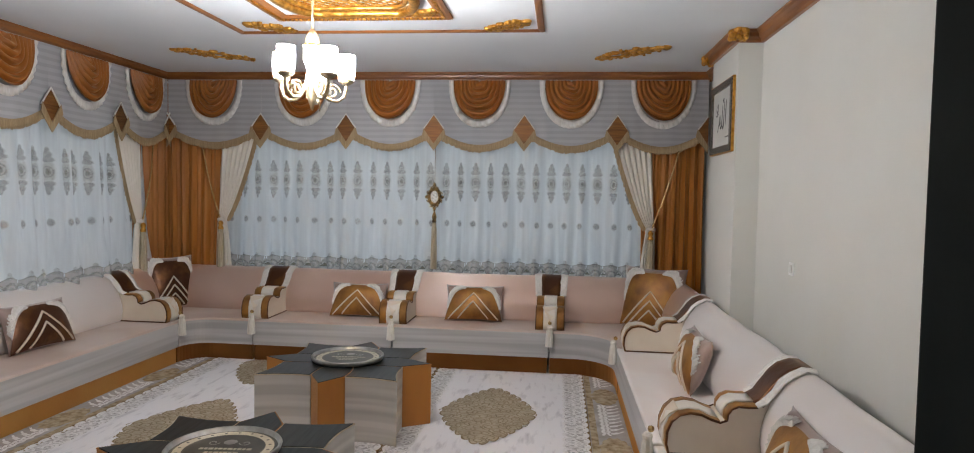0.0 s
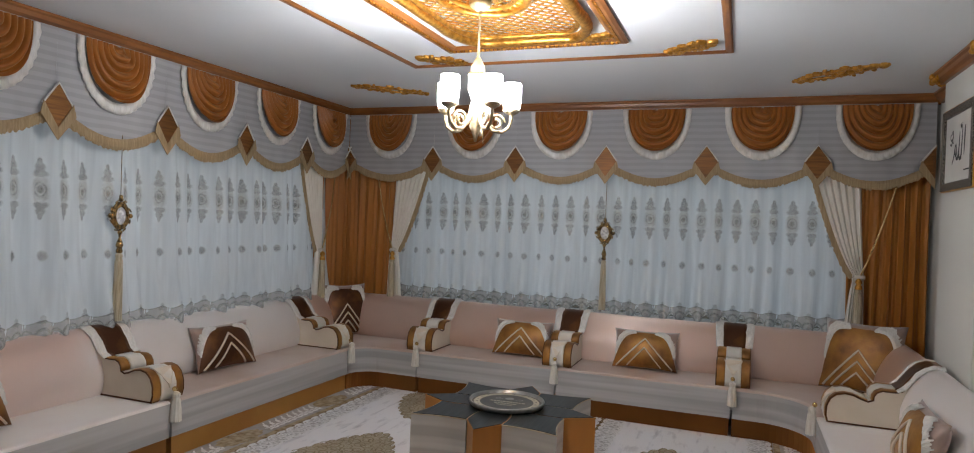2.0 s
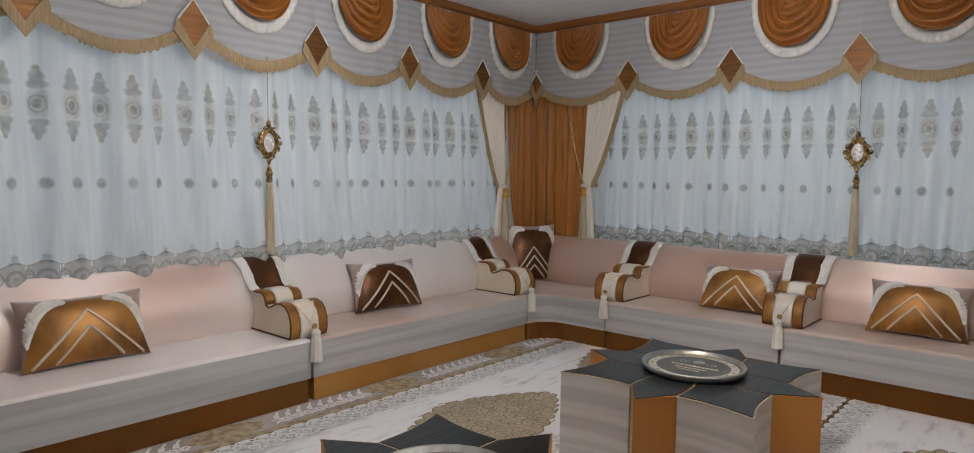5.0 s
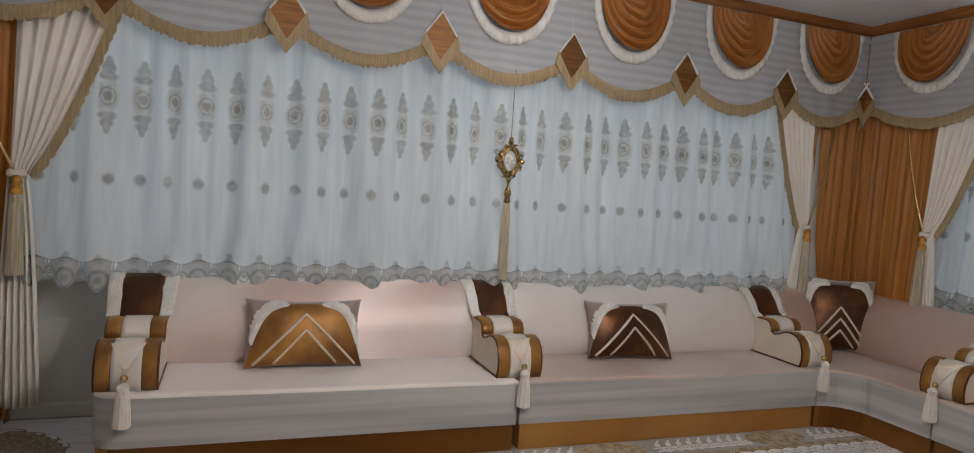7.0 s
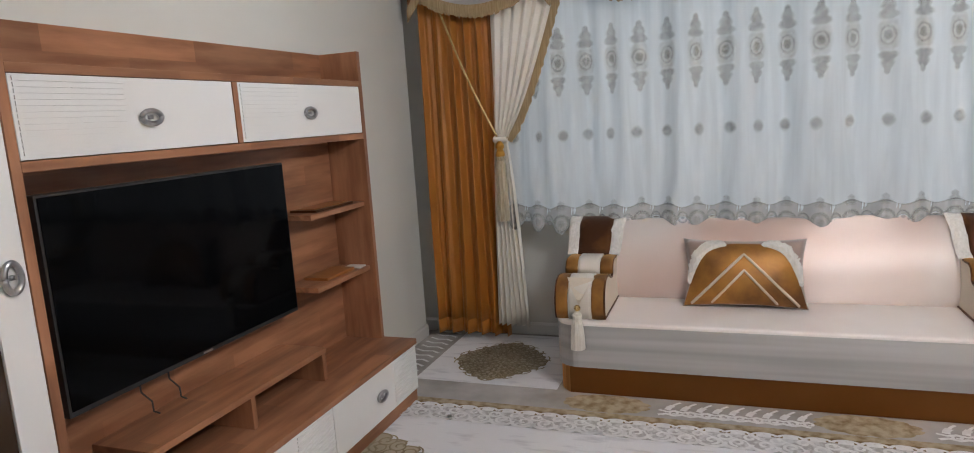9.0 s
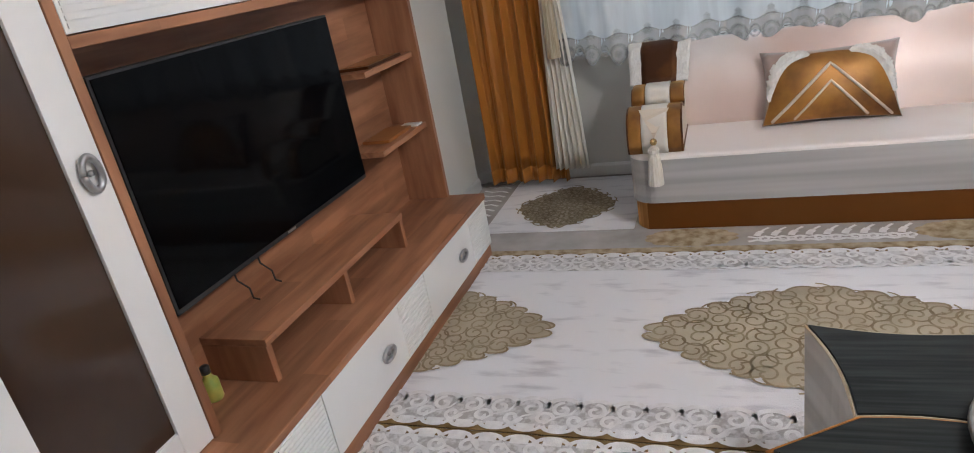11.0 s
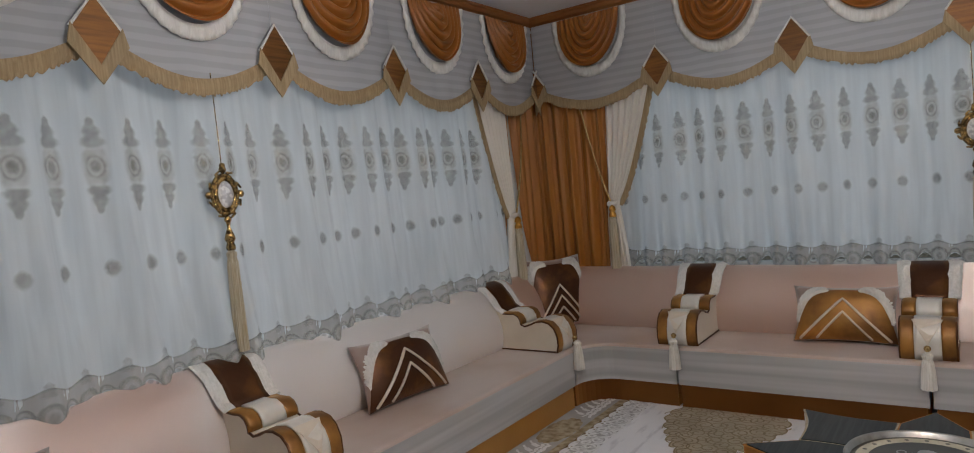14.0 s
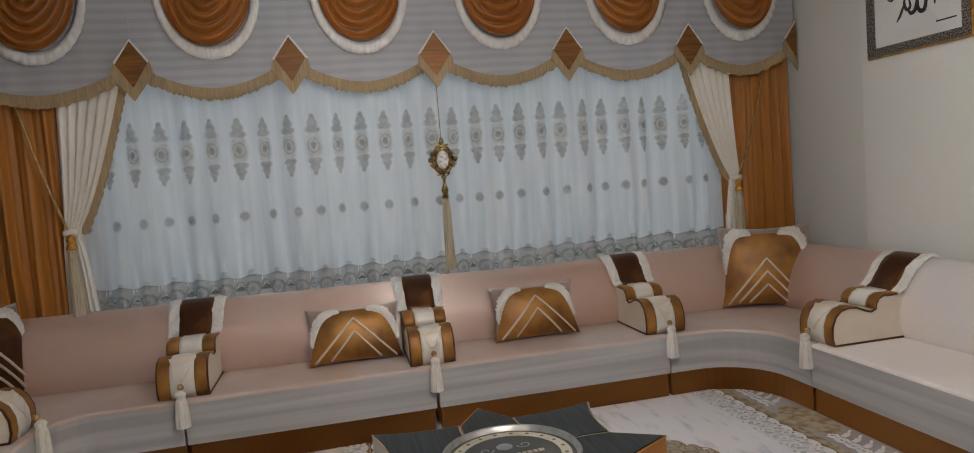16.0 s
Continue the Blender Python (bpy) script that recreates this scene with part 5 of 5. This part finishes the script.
tagged(finish(bm, "trim_ceiling_dentils", GOLD), "gilded dentils of the ceiling frame", "ceiling moulding", kind="structure")

rose = thing("ceiling_rose", "large gilded openwork ceiling rose above the chandelier", "ceiling rose")


def quatrefoil(a, s):
    """Plan outline of the rose, long along the room."""
    c, d = math.cos(a), math.sin(a)
    r = 0.44 + 0.055 * math.cos(4 * a + math.pi) + 0.035 * abs(math.cos(4 * a)) ** 0.5
    return LAMP[0] + s * r * c, LAMP[1] + s * r * 1.98 * d


for nm, s, r, drop in (("outer_ring", 1.0, 0.035, 0.03), ("middle_ring", 0.90, 0.016, 0.022)):
    pts = [(*quatrefoil(2 * math.pi * k / 72, s), C - drop) for k in range(73)]
    part(nm, tube(pts, r, 8, flat=0.9), GOLD, rose, "gilded moulded rim", smooth=True)
bm = bmesh.new()
for k in range(-20, 21):
    for sgn in (1, -1):
        pts = []
        for t in [i / 40 for i in range(41)]:
            x, y = -0.5 + t, k * 0.07 + sgn * (t - 0.5) * 1.0
            a = math.atan2(y / 1.98, x)
            qx, qy = quatrefoil(a, 0.90)
            if x * x + y * y < (qx - LAMP[0]) ** 2 + (qy - LAMP[1]) ** 2:
                pts.append((LAMP[0] + x, LAMP[1] + y, C - 0.012))
        if len(pts) > 2:
            tube(pts, 0.0055, 4, bm)
part("lattice", bm, GOLD, rose, "gilded lattice", kind="stuff")
for r, t in ((0.235, 0.020), (0.165, 0.014)):
    part("ring", tube([(LAMP[0] + r * math.cos(a), LAMP[1] + 1.25 * r * math.sin(a), C - 0.028) for a in [2 * math.pi * k / 48 for k in range(49)]], t, 8), GOLD, rose, "gilded ring", smooth=True)
for k in range(28):
    a = 2 * math.pi * k / 28
    part("petal", blob(bmesh.new(), (LAMP[0] + 0.20 * math.cos(a), LAMP[1] + 0.25 * math.sin(a), C - 0.02), 0.022, (1.1, 0.7, 0.6), Matrix.Rotation(a, 4, "Z")), GOLD, rose, "", smooth=True)
part("boss", lathe([(0.15, 0.0), (0.14, -0.02), (0.08, -0.028), (0.06, -0.05), (0.03, -0.06)], 28, at=(LAMP[0], LAMP[1], C)), GOLD_PALE, rose, "pale gilded boss", smooth=True)


def ornament(label, cx, cy, ax, ay, seed):
    """A gilded leaf scroll, thick in its middle, running from the point along (ax, ay)."""
    rnd = random.Random(seed)
    along = Vector((ax, ay))
    ln = along.length
    d = along / ln
    nrm = Vector((-d.y, d.x))
    bm = bmesh.new()
    for i in range(64):
        t = rnd.random()
        wide = 0.17 * math.sin(math.pi * t) ** 0.8 * (ln / 0.7) + 0.008
        p = Vector((cx, cy)) + along * t + nrm * wide * (rnd.random() - 0.5) * 1.6
        r = 0.012 + 0.014 * rnd.random()
        blob(bm, (p.x, p.y, C - 0.008), r, (1.6, 0.8, 0.9), Matrix.Rotation(rnd.random() * 3.1, 4, "Z"))
    for s in (-1, 1):
        pts = [Vector((cx, cy)) + along * t + nrm * s * 0.075 * (ln / 0.7) * math.sin(math.pi * t) for t in [i / 14 for i in range(15)]]
        tube([(p.x, p.y, C - 0.010) for p in pts], 0.010, 6, bm)
    ob = finish(bm, "ceiling_ornament", GOLD, True)
    tagged(ob, label, "ceiling ornament", "gilded ceiling scrolls")


k = 0
for sx in (-1, 1):
    for sy in (-1, 1):
        px = lambda x: LAMP[0] + 0.07 + sx * x
        py = lambda y: LAMP[1] + sy * y
        ornament("long gilded leaf scroll on the ceiling corner", px(2.08), py(1.98), -sx * 0.53, sy * 0.46, 10 + k)
        ornament("gilded leaf scroll inside the ceiling frame", px(1.02), py(1.17), -sx * 0.30, sy * 0.23, 20 + k)
        ornament("small gilded leaf scroll inside the ceiling frame", px(0.43), py(0.88), -sx * 0.17, sy * 0.12, 30 + k)
        k += 1
for x, y in ((1.70, 5.11), (1.70, 5.98)):
    bm = bmesh.new()
    rnd = random.Random(int(y * 10))
    for i in range(34):
        blob(bm, (x + 0.10 * rnd.random() - 0.045, y + (0.12 * rnd.random() - 0.04) * (1 if y > 5.5 else -1), 2.73 + 0.06 * rnd.random()), 0.014 + 0.012 * rnd.random())
    tagged(finish(bm, "cornice_ornament", GOLD, True), "gilded leaf cluster on the cornice corner", "cornice ornament", "cornice ornaments")

# ---- chandelier ----
ch = thing("chandelier", "lit chandelier with white glass shades and pale gilt scroll arms", "chandelier")
lx, ly = LAMP
part("canopy", lathe([(0.06, 0.0), (0.055, -0.02), (0.02, -0.045)], 20, at=(lx, ly, C - 0.06)), GILT_CREAM, ch, "gilt canopy", smooth=True)
part("rod", tube([(lx, ly, C - 0.10), (lx, ly, 2.45)], 0.007, 8), GILT_CREAM, ch, "gilt rod")
part("column", lathe([(0.010, 0.0), (0.022, -0.02), (0.036, -0.05), (0.038, -0.10), (0.032, -0.15), (0.02, -0.20), (0.034, -0.25), (0.040, -0.28), (0.024, -0.32), (0.034, -0.35), (0.016, -0.39), (0.006, -0.43)], 20, at=(lx, ly, 2.46)),
     GILT_CREAM, ch, "turned pale column", smooth=True)
part("vase", lathe([(0.012, 0.0), (0.030, -0.012), (0.034, -0.04), (0.047, -0.05), (0.047, -0.135), (0.036, -0.155), (0.030, -0.175), (0.014, -0.20)], 12, at=(lx, ly, 2.425)), LACQUER, ch, "white faceted vase")
part("vase_collar", lathe([(0.049, 0.0), (0.052, -0.006), (0.049, -0.012)], 20, at=(lx, ly, 2.376)), GOLD_PALE, ch, "gilt collar", smooth=True)
for k in range(5):
    a = 2 * math.pi * k / 5 + 0.5
    c, s = math.cos(a), math.sin(a)
    pts = [(0.03, 2.19), (0.05, 2.13), (0.09, 2.09), (0.135, 2.085), (0.17, 2.11), (0.182, 2.15), (0.182, 2.19)]
    arm = part("arm", tube([(lx + c * r, ly + s * r, z) for r, z in pts], 0.0095, 8), GILT_CREAM, ch, "gilt scroll arm", smooth=True)
    cur = [(0.105 + 0.045 * (1 - 0.7 * i / 16) * math.cos(4.4 * math.pi * i / 16 * 0.6), 2.135 + 0.045 * (1 - 0.7 * i / 16) * math.sin(4.4 * math.pi * i / 16 * 0.6)) for i in range(17)]
    part("curl", tube([(lx + c * r, ly + s * r, z) for r, z in cur], 0.007, 6), GILT_CREAM, arm, "gilt curl", smooth=True)
    part("cup", lathe([(0.012, 0.0), (0.035, 0.012), (0.045, 0.025), (0.04, 0.03)], 16, at=(lx + c * 0.182, ly + s * 0.182, 2.175)), GILT_CREAM, arm, "gilt cup", smooth=True)
    part("shade", lathe([(0.040, 0.0), (0.046, 0.03), (0.048, 0.085), (0.046, 0.132), (0.040, 0.133)], 20, at=(lx + c * 0.182, ly + s * 0.182, 2.205)), SHADE, arm, "lit white glass shade", smooth=True)
part("pull_chain", tube([(lx + 0.05, ly - 0.03, 2.11), (lx + 0.055, ly - 0.03, 2.02)], 0.003, 5), GILT_CREAM, ch, "thin chain")

# ---- television unit ----
unit = thing("tv_unit", "walnut and white lacquer television wall unit with open shelves", "tv unit")
UX0, UX1, UB, UF, UL = -2.73, -0.47, SOUTH + 0.004, 0.93, 1.106
part("plinth", box(UX0 + 0.01, UX1, UB, UL - 0.006, 0.0, 0.07, 0.002), WALNUT, unit, "walnut plinth")
part("low_body", box(UX0, UX1, UB, UL - 0.02, 0.07, 0.305, 0.002), LACQUER, unit, "white carcass")
part("low_top", box(UX0 - 0.01, UX1, UB, UL + 0.004, 0.308, 0.335, 0.003), WALNUT, unit, "walnut board")


def handle(parent, x, y, z, upright=False):
    a, b = (0.022, 0.038) if upright else (0.038, 0.020)
    bm = tube([(x + a * math.cos(t), y + 0.012, z + b * math.sin(t)) for t in [2 * math.pi * k / 24 for k in range(25)]], 0.0085, 8)
    box(x - 0.006, x + 0.006, y - 0.002, y + 0.012, z - 0.006, z + 0.006, bm=bm)
    part("handle", bm, CHROME, parent, "oval chrome ring handle", smooth=True)


for a, b in ((UX0 + 0.003, -1.955), (-1.950, -1.185), (-1.180, UX1 - 0.003)):
    d = part("drawer", box(a, b, UL - 0.019, UL, 0.074, 0.304, 0.002), LACQUER, unit, "white drawer front")
    for r in range(14):
        part("rib", box(a + 0.01, a + (b - a) * 0.32, UL - 0.001, UL + 0.004, 0.084 + r * 0.0155, 0.0945 + r * 0.0155), LACQUER, d)
    handle(d, (a + b) / 2, UL, 0.19)
part("right_side", box(UX0, UX0 + 0.028, UB, UF, 0.336, 1.79, 0.002), WALNUT_UP, unit, "walnut side")
part("middle_side", box(-0.968, -0.94, UB, UF, 0.336, 1.79, 0.002), WALNUT_UP, unit, "walnut upright")
part("back_panel", box(UX0 + 0.028, -0.968, UB, UB + 0.016, 0.336, 1.79), WALNUT, unit, "walnut back panel")
part("upper_floor", box(UX0 + 0.028, -0.968, UB + 0.016, UF, 1.368, 1.396, 0.002), WALNUT, unit, "walnut board")
part("upper_roof", box(UX0 + 0.028, -0.968, UB + 0.016, UF, 1.622, 1.648, 0.002), WALNUT, unit, "walnut board")
part("upper_divider", box(-1.822, -1.796, UB + 0.016, UF, 1.397, 1.621, 0.002), WALNUT_UP, unit, "walnut divider")
for a, b, hx in ((UX0 + 0.031, -1.825, -2.26), (-1.793, -0.971, -1.40)):
    d = part("flap_door", box(a, b, UF - 0.02, UF - 0.002, 1.399, 1.620, 0.002), LACQUER, unit, "white flap door")
    for r in range(13):
        part("rib", box(b - (b - a) * 0.42, b - 0.01, UF - 0.003, UF + 0.002, 1.410 + r * 0.016, 1.421 + r * 0.016), LACQUER, d)
    handle(d, hx, UF - 0.002, 1.50)
for z in (1.045, 0.715):
    part("shelf", box(UX0 + 0.028, -2.235, UB + 0.016, 0.90, z - 0.012, z + 0.012, 0.002), WALNUT, unit, "walnut shelf")
part("open_box_top", box(-2.15, -1.19, UB + 0.016, 0.965, 0.462, 0.486, 0.002), WALNUT, unit, "walnut board")
for x in (-2.15, -1.68, -1.214):
    part("open_box_side", box(x, x + 0.024, UB + 0.016, 0.96, 0.336, 0.461, 0.002), WALNUT_UP, unit, "walnut upright")
part("cabinet_body", box(-0.94, UX1, UB, UF - 0.03, 0.336, 1.79, 0.002), WALNUT_UP, unit, "walnut cabinet")
gd = part("glass_door", box(-0.938, -0.845, UF - 0.028, UF - 0.004, 0.339, 1.787, 0.002), LACQUER, unit, "white framed door")
part("door_rail", box(-0.844, UX1, UF - 0.028, UF - 0.004, 0.339, 0.43, 0.002), LACQUER, gd, "white rail")
part("door_rail", box(-0.844, UX1, UF - 0.028, UF - 0.004, 1.70, 1.787, 0.002), LACQUER, gd, "white rail")
part("door_stile", box(-0.545, UX1, UF - 0.028, UF - 0.004, 0.432, 1.698, 0.002), LACQUER, gd, "white stile")
part("glass", box(-0.846, -0.543, UF - 0.024, UF - 0.014, 0.428, 1.702), SMOKED, gd, "smoked brown glass")
handle(gd, -0.892, UF - 0.004, 1.11, True)

tv = thing("television", "large flat black television on the walnut unit", "television")
part("casing", box(-2.15, -1.045, 0.795, 0.845, 0.650, 1.30, 0.006), BLACK, tv, "black casing")
part("screen", box(-2.142, -1.053, 0.8455, 0.8485, 0.668, 1.292, 0.001), SCREEN, tv, "glossy dark screen")
part("maker_mark", box(-1.62, -1.575, 0.846, 0.8488, 0.656, 0.663), CHROME, tv, "small plain pale mark")
for x in (-1.45, -1.33):
    part("cable", tube([(x, 0.80, 0.652), (x + 0.012, 0.815, 0.615), (x - 0.012, 0.83, 0.575), (x - 0.004, 0.84, 0.545), (x - 0.022, 0.845, 0.53)], 0.0032, 6), BLACK, tv, "thin black cable")

bm = box(-2.62, -2.30, 0.745, 0.885, 1.0575, 1.070, 0.003)
ob = tagged(finish(bm, "picture_frame", BROWN), "small dark framed picture lying flat on the shelf", "picture frame")
part("print", box(-2.60, -2.32, 0.765, 0.865, 1.0702, 1.0722), CORNICE, ob, "reddish print")
bm = box(-2.60, -2.36, 0.74, 0.87, 0.7275, 0.742, 0.003)
tagged(finish(bm, "book", CORNICE), "closed brown book lying on the shelf", "book")
bm = box(-2.68, -2.62, 0.80, 0.89, 0.7275, 0.735, 0.002)
tagged(finish(bm, "remote_control", LACQUER), "small white remote control on the shelf", "remote control")
jar = thing("spray_bottle", "small yellow green bottle with a dark cap on the unit", "bottle")
part("bottle", lathe([(0.022, 0.0), (0.026, 0.006), (0.026, 0.065), (0.012, 0.08), (0.012, 0.09)], 16, at=(-1.10, 0.80, 0.336)), material("yellow_plastic", (0.50, 0.46, 0.10), 0.35, second=(0.25, 0.36, 0.08), scale=18), jar, "yellow green bottle", smooth=True)
part("cap", lathe([(0.014, 0.0), (0.014, 0.022), (0.010, 0.026)], 12, at=(-1.10, 0.80, 0.4265)), BLACK, jar, "dark cap", smooth=True)

# ---- wall things ----
pic = thing("framed_calligraphy", "framed black calligraphy in a silver frame on the pillar", "picture")
y0, y1, z0, z1, px = 5.19, 5.865, 1.955, 2.49, 1.728
for nm, b in (("frame_side", (y0, y0 + 0.05, z0, z1)), ("frame_side", (y1 - 0.05, y1, z0, z1)), ("frame_rail", (y0 + 0.05, y1 - 0.05, z0, z0 + 0.05)), ("frame_rail", (y0 + 0.05, y1 - 0.05, z1 - 0.05, z1))):
    part(nm, box(px - 0.028, px, *b, 0.004), SILVER_FRAME, pic, "speckled silver moulding")
bm = bmesh.new()
for b in ((y0 - 0.008, y0, z0 - 0.008, z1 + 0.008), (y1, y1 + 0.008, z0 - 0.008, z1 + 0.008), (y0, y1, z0 - 0.008, z0), (y0, y1, z1, z1 + 0.008)):
    box(px - 0.02, px, *b, bm=bm)
part("gilt_edge", bm, GOLD, pic, "gilded outer edge")
part("paper", box(px - 0.012, px - 0.002, y0 + 0.05, y1 - 0.05, z0 + 0.05, z1 - 0.05), PAPER, pic, "white paper")


def stroke(pts, w):
    """A brush stroke, wide in its middle; points are (to the reader's right, up) from the sheet's middle."""
    cy, cz = (y0 + y1) / 2, (z0 + z1) / 2
    smooth = []
    for i in range(len(pts) - 1):
        a, b, c, d = (Vector(pts[max(0, min(len(pts) - 1, i + k))]) for k in (-1, 0, 1, 2))
        for t in [k / 6 for k in range(6)]:
            smooth.append(0.5 * (2 * b + (c - a) * t + (2 * a - 5 * b + 4 * c - d) * t * t + (3 * b - a - 3 * c + d) * t ** 3))
    smooth.append(Vector(pts[-1]))
    bm = tube([(0.0, cy - p.x, cz + p.y) for p in smooth], w, 6, taper=lambda t: 0.35 + 0.8 * math.sin(math.pi * min(1, t * 1.05)) ** 0.6)
    bm.transform(Matrix.Translation((px - 0.0128, 0, 0)) @ Matrix.Diagonal((0.06, 1, 1, 1)))
    return bm


for nm, pts, w in (("letter_stroke", [(0.13, 0.13), (0.125, 0.05), (0.12, -0.06)], 0.011),
                   ("letter_stroke", [(0.075, 0.12), (0.07, 0.02), (0.06, -0.06), (0.035, -0.075), (0.015, -0.05), (0.02, 0.02)], 0.011),
                   ("letter_stroke", [(0.02, 0.10), (0.012, 0.0), (-0.005, -0.06), (-0.035, -0.07), (-0.05, -0.045)], 0.011),
                   ("letter_stroke", [(-0.05, 0.03), (-0.075, 0.0), (-0.06, -0.045), (-0.035, -0.03), (-0.05, 0.03)], 0.009),
                   ("letter_stroke", [(-0.07, 0.0), (-0.10, -0.06), (-0.13, -0.10)], 0.008),
                   ("letter_mark", [(0.03, 0.145), (0.04, 0.12), (0.05, 0.145), (0.06, 0.12), (0.07, 0.15)], 0.006),
                   ("letter_mark", [(-0.16, 0.10), (-0.13, 0.12), (-0.12, 0.08), (-0.16, 0.06), (-0.18, 0.09), (-0.14, 0.105)], 0.007),
                   ("letter_mark", [(-0.19, 0.04), (-0.16, 0.03), (-0.13, 0.05), (-0.11, 0.035)], 0.007)):
    part(nm, stroke(pts, w), INK, pic, "black brush stroke")
part("signature_bar", box(px - 0.0145, px - 0.0125, 5.28, 5.40, 2.065, 2.073), INK, pic, "plain dark bar")
sw = thing("light_switch", "small white light switch on the plain wall", "light switch")
part("plate", box(EAST - 0.009, EAST - 0.001, 4.33, 4.41, 1.14, 1.22, 0.003), LACQUER, sw, "white plate")
part("rocker", box(EAST - 0.014, EAST - 0.0092, 4.35, 4.39, 1.155, 1.205, 0.002), WHITE_TRIM, sw, "pale rocker")
